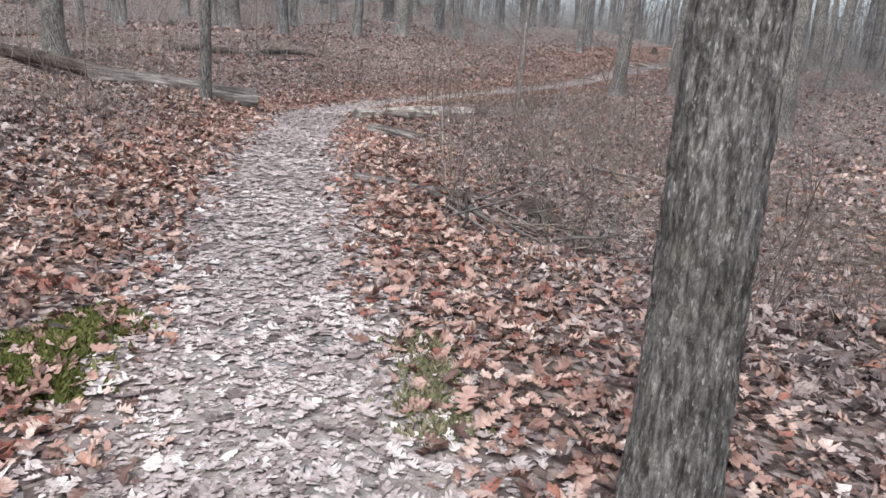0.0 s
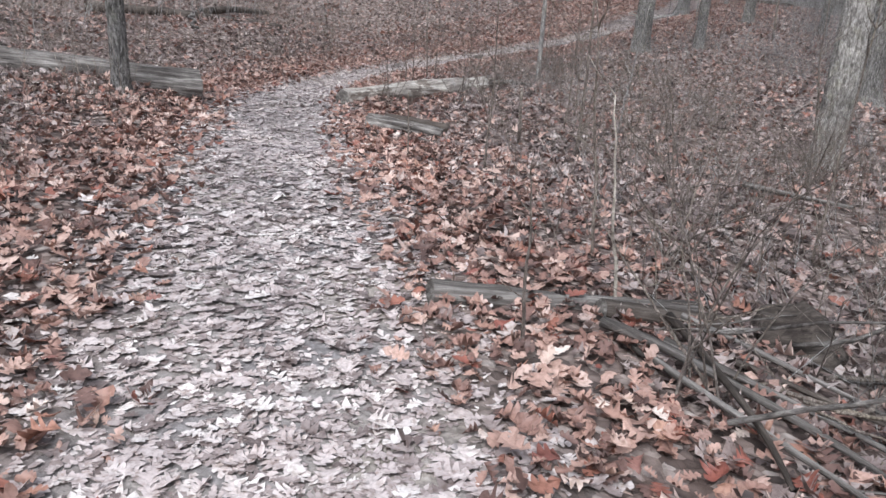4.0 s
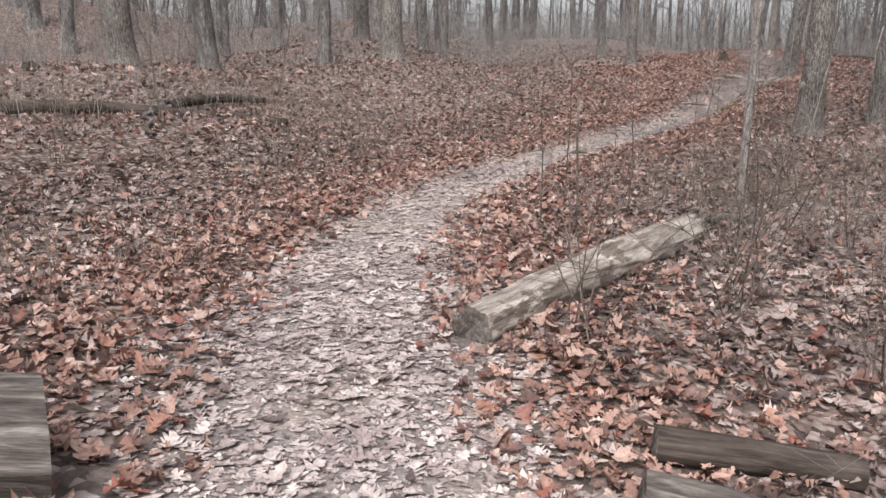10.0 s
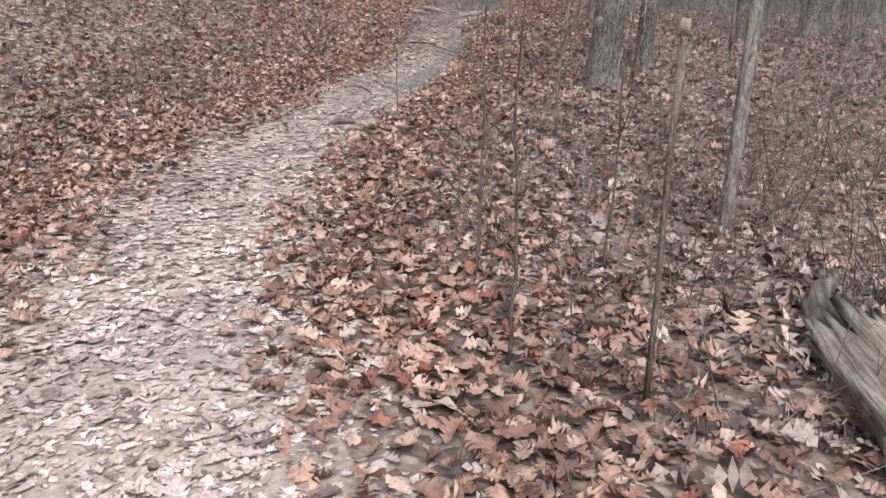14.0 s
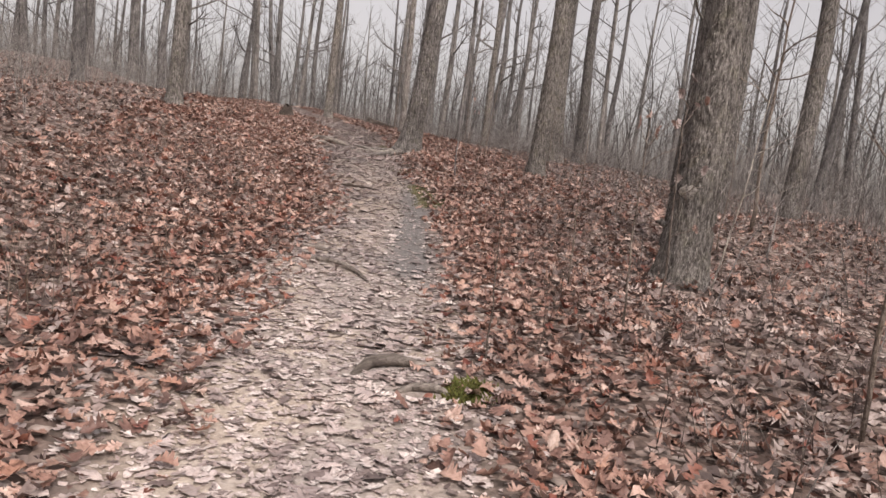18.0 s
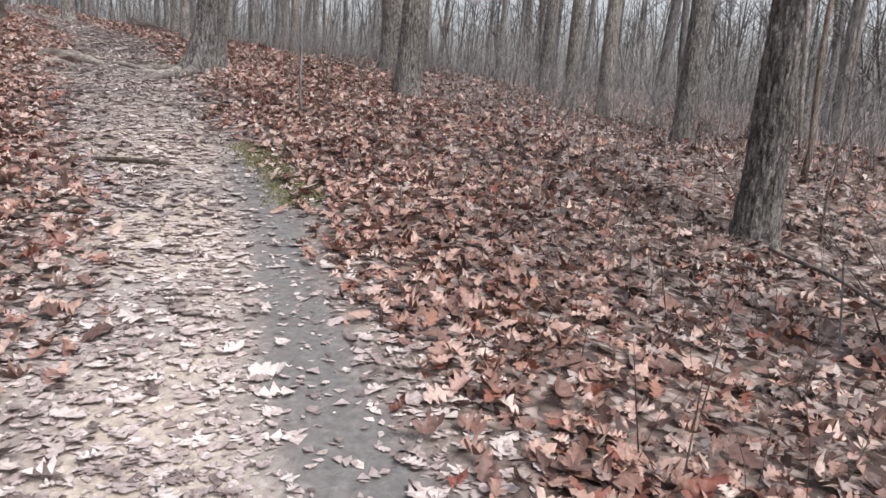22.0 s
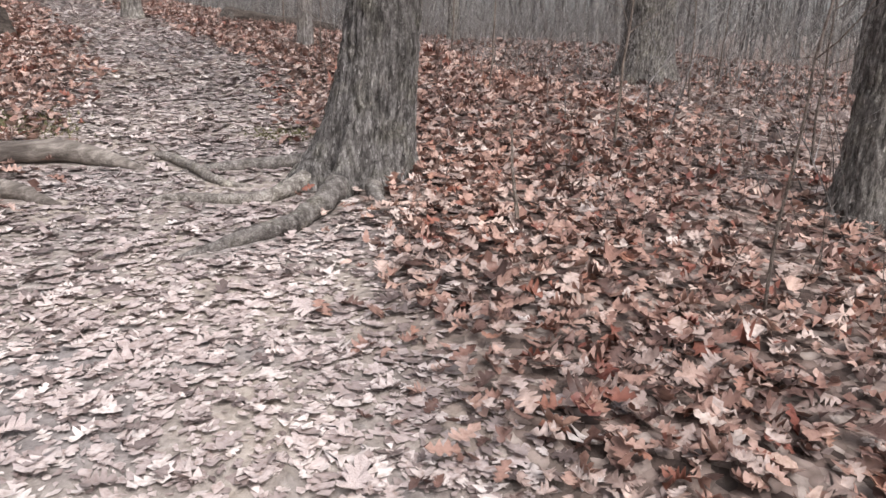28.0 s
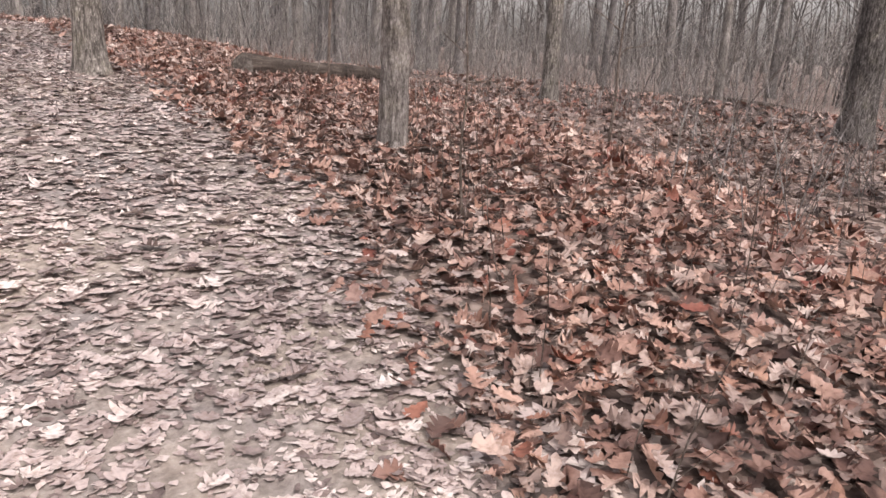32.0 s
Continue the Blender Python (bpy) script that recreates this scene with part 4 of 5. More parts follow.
KINDS_OF_LEAF = [(1.0, 0.17, 0.22, 0.14, 1), (1.05, 0.2, -0.18, 0.22, 2), (0.95, 0.15, 0.35, -0.16, 3), (0.75, 0.24, 0.25, 0.18, 4), (1.0, 0.13, -0.32, 0.12, 5), (0.8, 0.28, -0.14, -0.18, 6), (1.1, 0.18, 0.1, 0.3, 7), (0.9, 0.2, 0.45, 0.1, 8)]
TEMPLATES = [leaf_template(*kind) for kind in KINDS_OF_LEAF]
PLAIN_TEMPLATES = [leaf_template(*kind, fine=False) for kind in KINDS_OF_LEAF]
CRUMBS = [crumb_template(600 + n) for n in range(8)]
LEAF_SHAPES = [fast_mesh("leaf", v, t, m) for v, t in TEMPLATES for m in (LITTER, TRODDEN)]


def scattered_leaves(name, x, y, size, tilt, lift, mat, label, rng, shapes=TEMPLATES, curl=1.0):
    """Leaves lying on the ground at x, y: one joined mesh."""
    free = np.ones(len(x), bool)
    for cx, cy, cr in COVERED:
        free &= (x - cx) ** 2 + (y - cy) ** 2 > cr * cr
    x, y, size, lift = x[free], y[free], size[free], lift[free]
    count = len(x)
    verts = np.stack([v for v, _ in shapes])[rng.randint(len(shapes), size=count)]
    tris = shapes[0][1]
    verts = verts * size[:, None, None]
    verts[:, :, 0] *= rng.uniform(0.65, 1.15, count)[:, None]
    verts[:, :, 2] *= curl * rng.uniform(0.3, 1.5, count)[:, None]
    for axis, most in ((0, 1.5), (1, 0.85)):
        bow = np.clip(rng.normal(0, most * min(curl, 1.0), count), -3.2, 3.2)[:, None] / size[:, None] + 1e-4
        arc = verts[:, :, axis] * bow
        verts[:, :, axis] = np.sin(arc) / bow
        verts[:, :, 2] += (1 - np.cos(arc)) / bow
    a, b, c = rng.normal(0, 1, count) * tilt, rng.normal(0, 1, count) * tilt, rng.uniform(0, 2 * np.pi, count)
    ca, sa, cb, sb, cc, sc = (f(v)[:, None] for v in (a, b, c) for f in (np.cos, np.sin))
    px, py, pz = verts[..., 0], verts[..., 1], verts[..., 2]
    py, pz = ca * py - sa * pz, sa * py + ca * pz
    px, pz = cb * px + sb * pz, -sb * px + cb * pz
    px, py = cc * px - sc * py, sc * px + cc * py
    z = height(x, y) + lift
    out = np.stack([px + x[:, None], py + y[:, None], pz + z[:, None]], -1).reshape(-1, 3)
    faces = (tris[None] + verts.shape[1] * np.arange(count)[:, None, None]).reshape(-1, 3)
    ob = new(name, fast_mesh(name, out, faces, mat, True))
    return tagged(ob, label, "leaf litter", kind="stuff")


rng = np.random.RandomState(5)


def strewn(per_metre, lowest, highest, left=-9e9, right=9e9):
    """Random places beside the trail, as plan points with their distance from its edge."""
    n = int(per_metre * 34 * 64)
    x, y = rng.uniform(-10, 24, n), rng.uniform(-3, 61, n)
    d, s = off_trail(x, y)
    rim = np.abs(d) - half_width(s)
    keep = (rim > lowest) & (rim < highest) & (d > left) & (d < right)
    return x[keep], y[keep], rim[keep]


lx, ly, le = strewn(355, -2.0, 0.6)
off, run = off_trail(lx, ly)
bare = value_noise(lx, ly, 0.8) + 0.6 * value_noise(lx, ly, 0.33) + 0.45
mud = mud_at(lx, ly)
keep = rng.rand(len(lx)) < np.clip(0.85 + 0.6 * bare, 0.2, 1.0) * (1 - 0.34 * sandy_at(lx, ly)) * (1 - 0.82 * mud) * np.clip(1 - (le + 0.15) / 0.75, 0, 1)
lx, ly = lx[keep], ly[keep]
under = (rng.rand(len(lx)) < 0.45) | (ly < 1.0) | (ly > 47)
for some, shapes, low in ((under, PLAIN_TEMPLATES, 0.003), (~under, TEMPLATES, 0.009)):
    x, y = lx[some], ly[some]
    scattered_leaves("trail_leaves", x, y, 0.05 + 0.1 * rng.rand(len(x)) ** 1.7, 0.065, rng.uniform(low, low + 0.008, len(x)), TRODDEN, "pale trodden oak leaves on the trail", rng, shapes, 0.45)
lx, ly, le = strewn(620, -2.0, 0.35)
keep = rng.rand(len(lx)) < (1 - 0.75 * mud_at(lx, ly)) * np.clip(1 - (le + 0.1) / 0.5, 0, 1)
lx, ly = lx[keep], ly[keep]
scattered_leaves("trail_leaves", lx, ly, rng.uniform(0.025, 0.07, len(lx)), 0.06, rng.uniform(0.002, 0.012, len(lx)), TRODDEN, "trodden scraps of pale leaves on the trail", rng, CRUMBS, 0.6)
lx, ly, le = strewn(232, -0.35, 3.8)
keep = (((lx - 8.7) ** 2 + (ly - 39.9) ** 2 > 0.6) | (rng.rand(len(lx)) < 0.12)) & (rng.rand(len(lx)) < np.clip((le + 0.35) / 0.75, 0.04, 1))
keep &= (rng.rand(len(lx)) > 0.92 * mud_at(lx, ly)) & ((le < 2.0) | (rng.rand(len(lx)) < 0.6))
lx, ly, le = lx[keep], ly[keep], le[keep]
close = le < np.where(off_trail(lx, ly)[0] > 0, 1.3, 0.75) * ((ly > 0) & (ly < 47))
old = rng.rand(len(lx)) < np.clip((le - 0.5) / 2.6, 0.06, 0.8) * np.clip((40 - ly) / 12, 0.0, 1)
for near, shapes, mat, what in ((close & ~old, TEMPLATES, LITTER, "deep drifts of brown and russet oak leaves"), (~close & ~old, PLAIN_TEMPLATES, LITTER, "brown oak leaves heaped beside the trail"),
                                (old, PLAIN_TEMPLATES, OLD_LITTER, "grey-brown weathered leaves among the undergrowth")):
    x, y = lx[near], ly[near]
    scattered_leaves("forest_leaves", x, y, (0.065 + 0.09 * rng.rand(len(x)) ** 1.4) * np.where(le[near] > 2.0, 1.17, 1.0), 0.32, rng.uniform(0.008, 0.07, len(x)), mat, what, rng, shapes)
lx, ly, le = strewn(150, 0.0, 3.0)
pale = rng.rand(len(lx)) < np.clip(0.8 - le / 4.5, 0, 0.72) * np.clip((ly - 33) / 4, 0, 1)
lx, ly = lx[pale], ly[pale]
scattered_leaves("forest_leaves", lx, ly, rng.uniform(0.065, 0.13, len(lx)), 0.25, rng.uniform(0.02, 0.08, len(lx)), DRY_LEAVES, "pale dry leaves mixed into the drifts", rng)
lx, ly, le = strewn(66, 3.7, 9.0)
old = rng.rand(len(lx)) < 0.6
for near, mat, what in ((old, OLD_LITTER, "grey weathered leaves spread under the trees"), (~old, LITTER, "brown oak leaves spread under the trees")):
    x, y = lx[near], ly[near]
    scattered_leaves("forest_leaves", x, y, rng.uniform(0.09, 0.16, len(x)), 0.42, rng.uniform(0.008, 0.07, len(x)), mat, what, rng, PLAIN_TEMPLATES)

fx, fy = rng.uniform(-30, 34, 110000), rng.uniform(4, 64, 110000)
fd, fs = off_trail(fx, fy)
keep = (np.abs(fd) > 9.2) & (np.abs(fd) < 25)
fx, fy, old = fx[keep], fy[keep], rng.rand(int(keep.sum())) < 0.4
for some, mat, what in ((old, OLD_LITTER, "grey weathered leaves deep in the wood"), (~old, LITTER, "brown leaves lying deep in the wood")):
    x, y = fx[some], fy[some]
    scattered_leaves("forest_leaves", x, y, rng.uniform(0.14, 0.26, len(x)), 0.35, rng.uniform(0.02, 0.08, len(x)), mat, what, rng, CRUMBS)


# ---- undergrowth ----
def stems(name, places, tall, thin, mat, label, rng, twigs=2, lean=0.16):
    """Thin woody stems with a few twigs each, in one mesh; the pieces are three-sided."""
    x, y = places
    n = len(x)
    z = height(x, y)
    turn = np.array([0, 2.094, 4.189])
    allv, allf, base = [], [], 0

    def sticks(p0, p1, p2, r0, r1):
        nonlocal base
        count = len(p0)
        ring = np.stack([np.cos(turn), np.sin(turn), 0 * turn], -1)
        rings = [p0[:, None] + r0[:, None, None] * ring, p2[:, None] + r1[:, None, None] * ring]
        faces = [[0, 1, 4, 3], [1, 2, 5, 4], [2, 0, 3, 5]]
        if p1 is not None:
            rings.insert(1, p1[:, None] + (r0 + r1)[:, None, None] / 2 * ring)
            faces += [[3, 4, 7, 6], [4, 5, 8, 7], [5, 3, 6, 8]]
        v = np.stack(rings, 1).reshape(-1, 3)
        f = np.array(faces)[None] + 3 * len(rings) * np.arange(count)[:, None, None]
        allv.append(v)
        allf.append(f.reshape(-1, 4) + base)
        base += len(v)

    h = tall * rng.uniform(0.5, 1.3, n)
    a = rng.normal(0, lean, (n, 2))
    p0 = np.c_[x, y, z - 0.02]
    p1 = np.c_[x + a[:, 0] * h * 0.5 + rng.normal(0, 0.03, n) * h, y + a[:, 1] * h * 0.5 + rng.normal(0, 0.03, n) * h, z + 0.52 * h]
    p2 = np.c_[x + a[:, 0] * h * 1.2, y + a[:, 1] * h * 1.2, z + h]
    r = thin * rng.uniform(0.6, 1.4, n)
    sticks(p0, p1, p2, r, r * 0.35)
    for _ in range(twigs):
        s = rng.uniform(0.25, 0.85, n)[:, None]
        q0 = np.where(s < 0.52, p0 + (p1 - p0) * s / 0.52, p1 + (p2 - p1) * (s - 0.52) / 0.48)
        ang, out = rng.uniform(0, 6.28, n), h * rng.uniform(0.15, 0.42, n)
        way = np.c_[np.cos(ang) * out, np.sin(ang) * out, out * rng.uniform(0.2, 1.1, n)]
        sticks(q0, None, q0 + way, r * 0.5, r * 0.2)
    ob = new(name, fast_mesh(name, np.concatenate(allv), np.concatenate(allf), mat))
    return tagged(ob, label, "undergrowth", kind="stuff")


def pick(n, x0, x1, y0, y1, test):
    x, y = rng.uniform(x0, x1, n), rng.uniform(y0, y1, n)
    d, s = off_trail(x, y)
    keep = test(d, s, x, y)
    return x[keep], y[keep]


stems("undergrowth", pick(5600, -4, 12, 2, 26, lambda d, s, x, y: ((y < 11.5) | (y > 21) | (d > 4.5) | (rng.rand(len(d)) < 0.3)) & (d > 1.6 + 2.2 * np.clip((9.5 - y) / 3, 0, 1)) & (d < 9) & (rng.rand(len(d)) < np.clip((d - 1.2) / 2.5, 0.1, 1)) & (value_noise(x, y, 2.3) + 0.8 * value_noise(x, y, 0.8) > -0.12)),
      0.75, 0.005, TWIG, "tangle of thin bare brown stems", rng, 4, 0.42)
stems("undergrowth", pick(6500, -4, 13, 2, 27, lambda d, s, x, y: ((y < 11.5) | (y > 21) | (d > 4.5) | (rng.rand(len(d)) < 0.3)) & (d > 1.5 + 2.2 * np.clip((9.5 - y) / 3, 0, 1)) & (d < 10) & (rng.rand(len(d)) < np.clip((d - 1.2) / 2.5, 0.1, 1)) & (value_noise(x, y, 1.6) + 0.7 * value_noise(x, y, 0.6) > 0.0)),
      0.4, 0.0038, HAZED_BRUSH, "low grey tangle of dry weeds", rng, 3, 0.6)
stems("undergrowth", pick(5200, -34, 4, 18, 66, lambda d, s, x, y: (d < -5) & (d > -26) & (value_noise(x, y, 3.0) > -0.2)), 1.2, 0.007, HAZED_BRUSH, "haze of thin grey saplings on the bank", rng, 4, 0.2)
stems("undergrowth", pick(6000, -14, 0, 2, 36, lambda d, s, x, y: (d < -1.7) & (d > -11) & (value_noise(x, y, 2.0) > 0.0)), 0.75, 0.004, TWIG, "scattered bare brown stems on the bank", rng)
stems("undergrowth", pick(5000, -2, 24, 23, 52, lambda d, s, x, y: (d > 1.3) & (d < 11) & (value_noise(x, y, 2.6) > -0.15)), 0.55, 0.0035, TWIG, "low dry stems standing in the leaves", rng)
stems("undergrowth", pick(3000, -8, 12, 26, 56, lambda d, s, x, y: (d < -1.3) & (d > -10) & (value_noise(x, y, 2.6) > 0.1)), 0.6, 0.0035, TWIG, "low dry stems standing in the leaves", rng)


stems("undergrowth", pick(3800, 0, 26, -8, 30, lambda d, s, x, y: (d > 8.5) & (d < 17) & (value_noise(x, y, 2.0) > -0.25)), 1.1, 0.007, HAZED_BRUSH, "grey brush spreading under the trees", rng, 4, 0.4)
stems("undergrowth", pick(6500, 2, 30, 24, 54, lambda d, s, x, y: (d > 3.2) & (d < 15) & (rng.rand(len(d)) < np.clip((d - 2.5) / 5, 0.05, 1)) & (value_noise(x, y, 2.2) > -0.2)), 0.95, 0.0065, HAZED_BRUSH, "grey haze of thin stems between the trees", rng, 4, 0.35)


def away(d, low, high):
    return (np.abs(d) > low) & (np.abs(d) < high)


stems("thicket", pick(9000, -45, 70, -10, 100, lambda d, s, x, y: away(d, 13, 44) & (value_noise(x, y, 5.0) > -0.45)), 2.2, 0.01, HAZED_BRUSH, "grey-brown thicket of bare brush behind the trees", rng, 5, 0.5)
stems("far_woods", pick(3600, -110, 140, -60, 170, lambda d, s, x, y: away(d, 42, 95)), 9.0, 0.08, HAZED_FAR_BARK, "distant bare woodland", rng, 6, 0.09)
stems("far_woods", pick(4600, -60, 80, -30, 120, lambda d, s, x, y: away(d, 24, 60) & (value_noise(x, y, 6.0) > -0.3)), 9.5, 0.048, HAZED_FAR_BARK, "thin distant poles of young trees", rng, 9, 0.13)
stems("thicket", pick(1500, -8, 17, 50, 74, lambda d, s, x, y: (np.abs(d) > 4) & (value_noise(x, y, 4.0) > -0.4)), 2.0, 0.009, HAZED_BRUSH, "grey brush on the far rise", rng, 5, 0.4)
stems("thicket", pick(4800, -30, 60, 0, 90, lambda d, s, x, y: away(d, 24, 46)), 3.6, 0.02, HAZED_BRUSH, "tall brown brush deep in the wood", rng, 6, 0.35)

# ---- the wood all round: five kinds of tree, copied ----
KINDS = []
for n in range(5):
    r = np.random.RandomState(200 + n)
    radius = (0.18, 0.23, 0.29, 0.36, 0.12)[n]
    proto = thing("tree", (0, 0, -50), "grey bare woodland tree", "tree", "bare trees of the wood")
    me, axis = trunk_mesh("trunk", HAZED_FAR_BARK, radius, (15, 17, 19, 20, 12)[n], (r.uniform(-0.03, 0.03), r.uniform(-0.03, 0.03)), r, 0.45, 12)
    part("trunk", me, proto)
    part("crown", mesh_of("crown", *bare_crown(axis[axis[:, 2] > 1.2], radius, 4.5, r, 7), HAZED_FAR_BARK), proto, "bare winter branches")
    KINDS.append(proto)
stands, tries = [], 0
placer = random.Random(17)
while len(stands) < 330 and tries < 12000:
    tries += 1
    x, y = placer.uniform(-55, 80), placer.uniform(-25, 105)
    d = float(off_trail(np.array([x]), np.array([y]))[0][0])
    near = 13.0 if d > 0 else 6.5 if y > 50 else 11.0
    if near < abs(d) < 55 and all((x - a) ** 2 + (y - b) ** 2 > 7.5 for a, b in stands):
        stands.append((x, y))
for n, (x, y) in enumerate(stands):
    turn = placer.uniform(0, 360)
    at = pose(x, y, ground_at(x, y) - 0.05, placer.gauss(0, 1.5), placer.gauss(0, 1.5), turn)
    if n < len(KINDS):
        KINDS[n].matrix_basis = at
    else:
        copy_thing(KINDS[placer.randrange(5)], at)

# ---- saplings and sticks near the trail ----
sapling(9.5, 36.4, 3.2, 0.019, "straight grey-brown sapling in the leaves", 301, (0.03, 0.03), 4, 0, HAZED_BRUSH, 0.55)
sapling(10.95, 37.1, 2.6, 0.009, "thin bare sapling in the leaves", 302, (0.05, 0.0))
sapling(4.9, 28.9, 2.0, 0.014, "young beech with a few russet leaves", 303, (-0.03, 0.0), 7, 12)
sapling(1.75, 28.5, 1.2, 0.008, "thin bare stem in the leaves", 304, (0.0, 0.0), 3)
sapling(2.75, 26.4, 3.4, 0.018, "thin forked sapling in the leaves", 305, (0.05, 0.02), 7)
sapling(3.4, 28.4, 1.7, 0.012, "thin bare brown sapling in the leaves", 306, (0.0, 0.0), 6, 5)
sapling(0.02, 9.05, 1.25, 0.012, "pale crooked stick standing in the brush", 307, (-0.1, 0.0), 1, 0, BLEACHED)
sapling(-0.68, 8.3, 0.9, 0.012, "thin brown stem beside the log", 308, (0.0, 0.0), 5)
sapling(0.05, 9.85, 1.7, 0.014, "thin bare brown sapling in the leaves", 309, (-0.08, 0.0), 5)
sapling(-0.5, 23.3, 2.1, 0.012, "thin forked sapling in the leaves", 310, (0.05, 0.05), 6)
sapling(0.35, 23.0, 1.8, 0.012, "thin bare brown sapling in the leaves", 311, (0.0, 0.0), 5)
sapling(11.2, 30.6, 5.0, 0.04, "forked young tree with crooked branches", 312, (0.06, 0.0), 9)
sapling(4.4, 29.7, 1.6, 0.011, "thin bare brown sapling in the leaves", 313, (-0.04, 0.0), 5)
sapling(11.0, 38.45, 0.6, 0.015, "short broken stem in the leaves", 314, (0.3, 0.3), 1)
sapling(-6.1, 12.6, 1.9, 0.012, "thin bare sapling on the bank", 315, (0.02, 0.0), 6)
sapling(-5.6, 10.1, 1.5, 0.01, "thin bare sapling on the bank", 316, (-0.02, 0.0), 5)
sapling(2.0, 10.5, 2.0, 0.014, "thin bare sapling in the undergrowth", 317, (0.05, 0.0), 8)
sapling(3.2, 12.8, 2.4, 0.016, "thin bare sapling in the undergrowth", 318, (-0.04, 0.0), 9)
sapling(1.4, 17.2, 2.6, 0.016, "thin bare sapling in the undergrowth", 319, (0.03, 0.0), 9)
sapling(13.2, 38.9, 2.6, 0.014, "thin bare sapling under the oak", 320, (0.1, 0.0), 6)
sapling(14.6, 41.0, 2.2, 0.013, "young beech with a few russet leaves", 321, (0.02, 0.0), 6, 6)
sapling(-0.38, 12.8, 2.1, 0.013, "thin bare sapling in the undergrowth", 331, (0.02, 0.0), 6)
sapling(1.25, 15.55, 3.3, 0.026, "crooked young tree with forking branches", 332, (0.03, 0.05), 11)
sapling(-1.2, 12.95, 0.75, 0.011, "short bare brown stem in the leaves", 333, (0.0, 0.0), 4)
sapling(1.88, 18.59, 1.5, 0.016, "thin bare brown sapling in the undergrowth", 334, (0.04, 0.0), 6)
sapling(2.18, 16.91, 1.6, 0.02, "pale bent sapling in the undergrowth", 335, (0.15, 0.1), 5, 0, PALE_BARK)
sapling(-7.0, 27.3, 3.0, 0.022, "thin bare sapling on the bank", 336, (-0.04, 0.0), 8)
sapling(-5.77, 33.5, 3.0, 0.03, "forked bare sapling on the bank", 337, (0.25, 0.0), 8)
sapling(14.46, 37.63, 1.6, 0.014, "thin dark sapling in the leaves", 338, (0.0, 0.0), 5)
sapling(9.81, 29.75, 2.4, 0.02, "pale leaning sapling among the trees", 339, (0.25, 0.0), 6, 0, PALE_BARK)
sapling(-1.01, 22.25, 1.9, 0.011, "thin dark sapling in the leaves", 340, (0.05, 0.0), 5)
sapling(-1.2, 20.0, 0.95, 0.012, "bare brown stem beside the bleached log", 341, (0.0, 0.05), 5)
sapling(6.05, 28.9, 2.6, 0.014, "pale arching stems beside the scarred oak", 342, (0.18, -0.08), 8, 0, PALE_BARK)
sapling(19.5, 40.0, 2.4, 0.014, "thin bare sapling among the trees", 343, (0.05, 0.0), 8)
sapling(16.2, 39.3, 1.8, 0.012, "thin bare brown sapling in the leaves", 344, (-0.04, 0.0), 6)
sapling(18.0, 44.0, 2.6, 0.016, "thin bare sapling among the trees", 345, (0.02, 0.0), 8)
sapling(14.2, 43.2, 1.5, 0.01, "thin reddish stem in deep leaves", 346, (0.02, 0.0), 5)
cut_stem = thing("cut_sapling", (0.48, 16.04, ground_at(0.48, 16.04)), "sawn-off young stem with a pale cut top", "sapling")
part("stem", mesh_of("stem", *tube([(0, 0, -0.03), (0.005, 0.01, 0.3), (-0.01, 0.0, 0.6), (0.0, 0.0, 0.84)], [0.03, 0.026, 0.024, 0.026], 12, 0.06, 9), TWIG), cut_stem)
part("cut_top", mesh_of("cut_top", *tube([(0, 0, 0.836), (0, 0, 0.846)], [0.024, 0.023], 12), BLEACHED), cut_stem, "pale sawn top")
tall_cut = thing("cut_sapling", (-0.76, 21.61, ground_at(-0.76, 21.61)), "tall thin stem topped by a pale sawn end", "sapling")
part("stem", mesh_of("stem", *tube([(0.02, 0.0, -0.03), (0.03, 0.01, 0.5), (0.0, 0.0, 1.1), (0.01, 0.0, 1.62)], [0.016, 0.014, 0.013, 0.015], 10, 0.06, 19), TWIG), tall_cut)
part("cut_top", mesh_of("cut_top", *tube([(0.01, 0, 1.6), (0.01, 0, 1.64), (0.012, 0, 1.66)], [0.018, 0.02, 0.016], 12, 0.1, 4), BLEACHED), tall_cut, "pale sawn top")
sapling(9.25, 30.3, 2.6, 0.012, "thin dark curved sapling beside a trunk", 347, (0.06, 0.0), 5)
sapling(17.5, 47.5, 3.5, 0.02, "thin forked sapling in the leaves", 322, (0.05, 0.0), 8)



# ---- shrubs: bunches of bare stems, four kinds, copied ----
SHRUBS = []
for n in range(4):
    r = np.random.RandomState(500 + n)
    shrub = thing("shrub", (0, 0, -20), "leafless brown shrub with thin arching stems", "shrub", "bare shrubs in the undergrowth")
    for _ in range(7):
        a, out = r.uniform(0, 6.28), r.uniform(0.15, 0.6)
        line = wander((r.normal(0, 0.06), r.normal(0, 0.06), -0.03), (math.cos(a) * out, math.sin(a) * out, 1.0), r.uniform(0.8, 1.7), 8, 0.1, r, -0.02)
        thick = r.uniform(0.005, 0.01)
        stem = part("stem", mesh_of("stem", *tube(line, np.linspace(thick, thick * 0.35, 9), 6, cap=False), TWIG), shrub)
        for _ in range(3):
            k = r.randint(2, 8)
            b = r.uniform(0, 6.28)
            side = wander(line[k], (math.cos(b), math.sin(b), 0.5), r.uniform(0.25, 0.6), 5, 0.18, r)
            part("twig", mesh_of("twig", *tube(side, np.linspace(thick * 0.55, thick * 0.2, 6), 4, cap=False), TWIG), stem)
    SHRUBS.append(shrub)
spots = []
bush = random.Random(29)
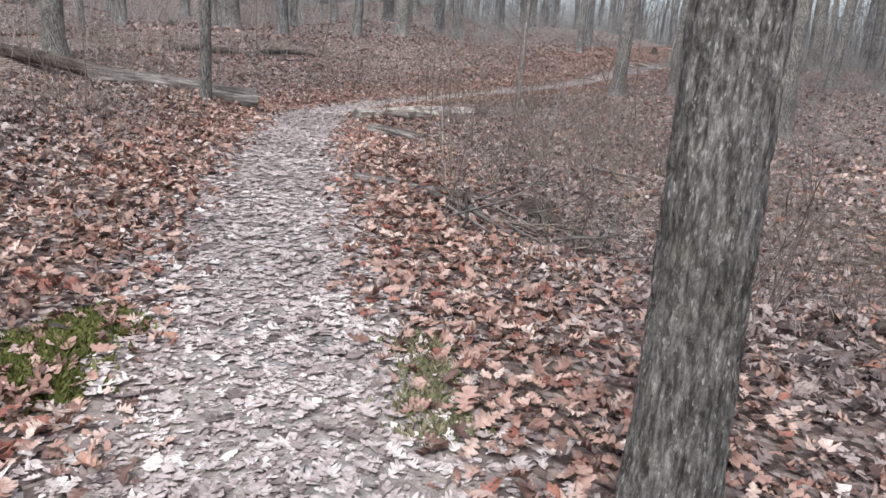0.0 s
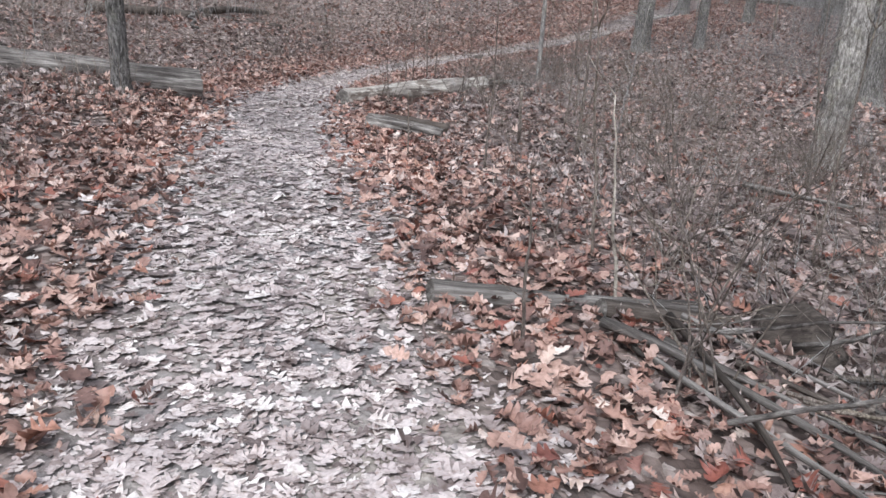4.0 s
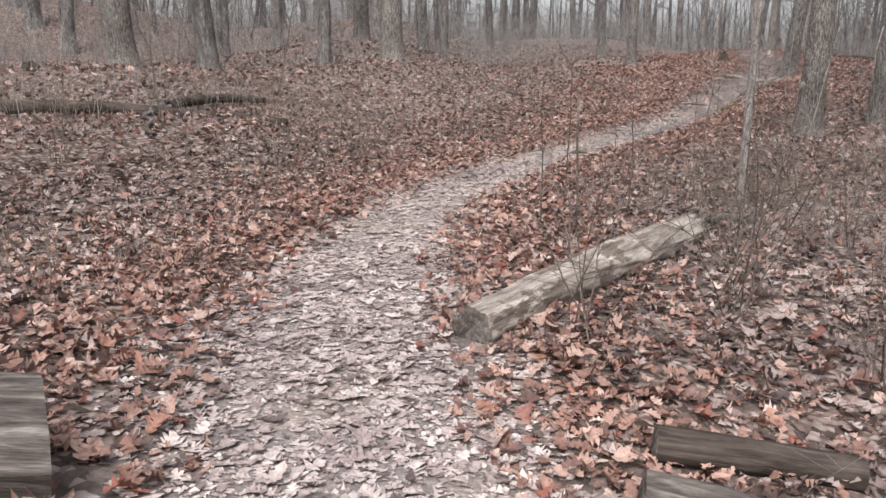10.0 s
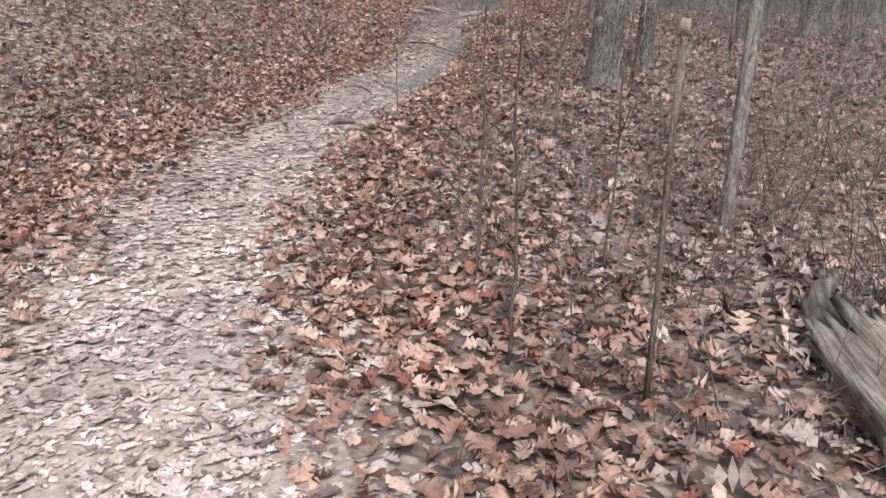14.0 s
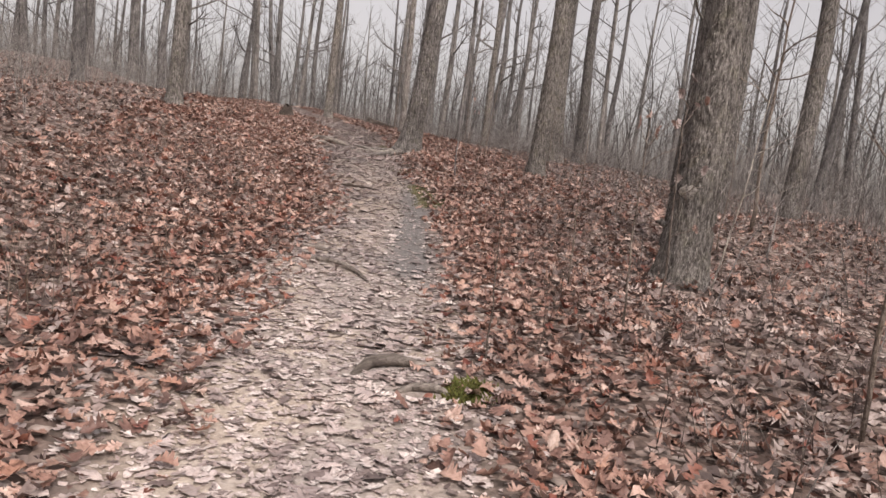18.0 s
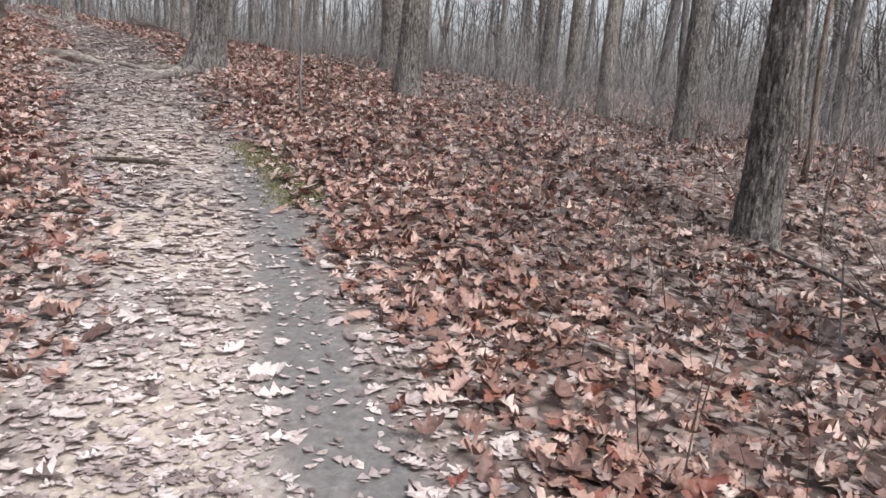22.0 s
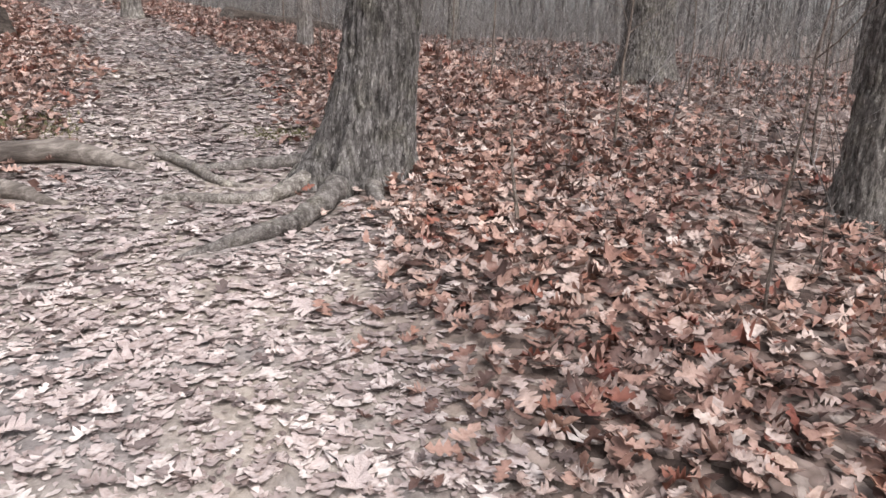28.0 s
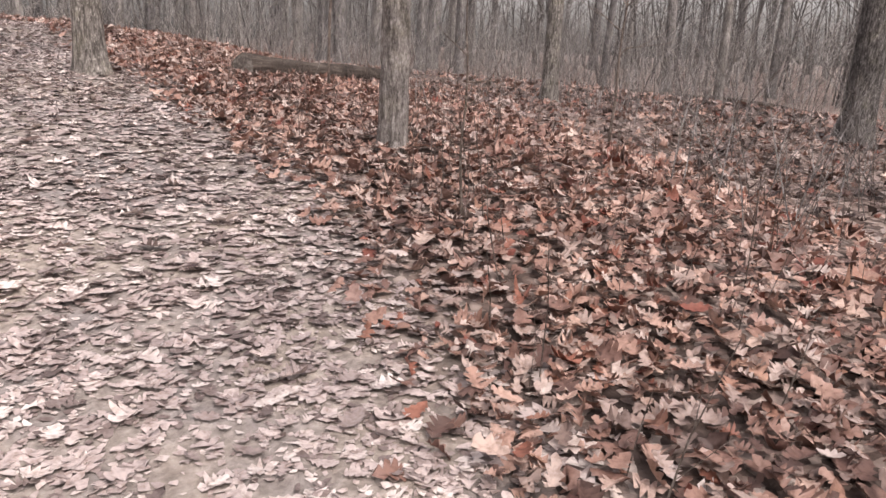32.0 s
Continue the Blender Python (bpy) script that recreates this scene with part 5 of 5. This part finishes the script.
while len(spots) < 40:
    x, y = bush.uniform(-9, 20), bush.uniform(3, 52)
    d = float(off_trail(np.array([x]), np.array([y]))[0][0])
    wanted = 0.9 if (1.7 < d < 8 and y < 25) else 0.16 if (2.2 < abs(d) < 9) else 0.0
    if bush.random() < wanted:
        spots.append((x, y))
for n, (x, y) in enumerate(spots):
    at = pose(x, y, ground_at(x, y), 0, 0, bush.uniform(0, 360))
    if n < 4:
        SHRUBS[n].matrix_basis = at
    else:
        copy_thing(SHRUBS[bush.randrange(4)], at)


# ---- moss ----
def moss_patch(name, spots, spread, mat, label, seed, blades=900, tall=0.03):
    r = np.random.RandomState(seed)
    c = np.array(spots)[r.randint(len(spots), size=blades)]
    x, y = c[:, 0] + r.normal(0, spread, blades), c[:, 1] + r.normal(0, spread, blades)
    z = height(x, y)
    h, a = tall * r.uniform(0.4, 1.4, blades), r.uniform(0, 6.28, blades)
    w = 0.35 * h + 0.004
    tip = np.c_[x + r.normal(0, 0.6, blades) * h, y + r.normal(0, 0.6, blades) * h, z + h]
    feet = [np.c_[x + w * np.cos(a + k), y + w * np.sin(a + k), z - 0.004] for k in (0, 2.09, 4.19)]
    verts = np.stack([*feet, tip], 1).reshape(-1, 3)
    faces = (np.array([[0, 1, 3], [1, 2, 3], [2, 0, 3]])[None] + 4 * np.arange(blades)[:, None, None]).reshape(-1, 3)
    ob = new(name, fast_mesh(name, verts, faces, mat))
    return tagged(ob, label, "moss", kind="stuff")


moss_patch("moss", [(-2.0, 3.65), (-1.93, 4.05), (-1.9, 3.25), (-2.1, 3.4)], 0.1, MOSS, "cushion of green moss at the trail's edge", 401, 6000, 0.045)
moss_patch("moss", [(0.0, 3.84), (0.05, 3.25), (-0.08, 4.2), (0.0, 3.5)], 0.09, DRY_MOSS, "thin yellow-green moss beside the trail", 402, 1700, 0.035)
moss_patch("moss", [(1.2, 28.12), (1.27, 28.22), (1.22, 28.17)], 0.055, MOSS, "bright green moss cushion by a root", 403, 1800, 0.032)
moss_patch("moss", [(7.6, 35.38), (7.24, 34.8), (6.85, 34.34), (6.42, 33.84), (7.45, 35.1), (7.3, 34.95), (7.05, 34.58), (6.63, 34.1)], 0.11, DRY_MOSS, "strip of dry moss along the trail's edge", 404, 7000, 0.02)
moss_patch("moss", [(9.9, 42.5), (10.3, 42.55), (9.6, 42.3)], 0.2, DRY_MOSS, "mossy bank above the roots", 405, 1500, 0.035)
moss_patch("moss", [(8.8, 37.15), (9.13, 37.02), (11.77, 41.36), (11.9, 41.2)], 0.12, DRY_MOSS, "thin dry grass and moss between leaves", 406, 600, 0.026)

# ---- single leaves lying on top, nearest the walk ----
for n in range(300):
    s = (n + rng.rand()) / 300 * 56 + 6
    x, y, = 0.0, 0.0
    run = 0.0
    for (ax, ay), (bx, by) in zip(LINE[:-1], LINE[1:]):
        length = math.hypot(bx - ax, by - ay)
        if run + length >= s:
            f = (s - run) / length
            off = rng.uniform(-1.6, 3.0)
            x, y = ax + (bx - ax) * f + off * (by - ay) / length, ay + (by - ay) * f - off * (bx - ax) / length
            break
        run += length
    else:
        continue
    on_trail = abs(off) < 0.8
    ob = part("leaf", LEAF_SHAPES[2 * rng.randint(len(TEMPLATES)) + (1 if on_trail else 0)], ground)
    size = rng.uniform(0.11, 0.17)
    ob.location = (x, y, ground_at(x, y) + (0.028 if on_trail else 0.07))
    ob.rotation_euler = (rng.normal(0, 0.15), rng.normal(0, 0.15), rng.uniform(0, 6.28))
    ob.scale = (size, size, size)
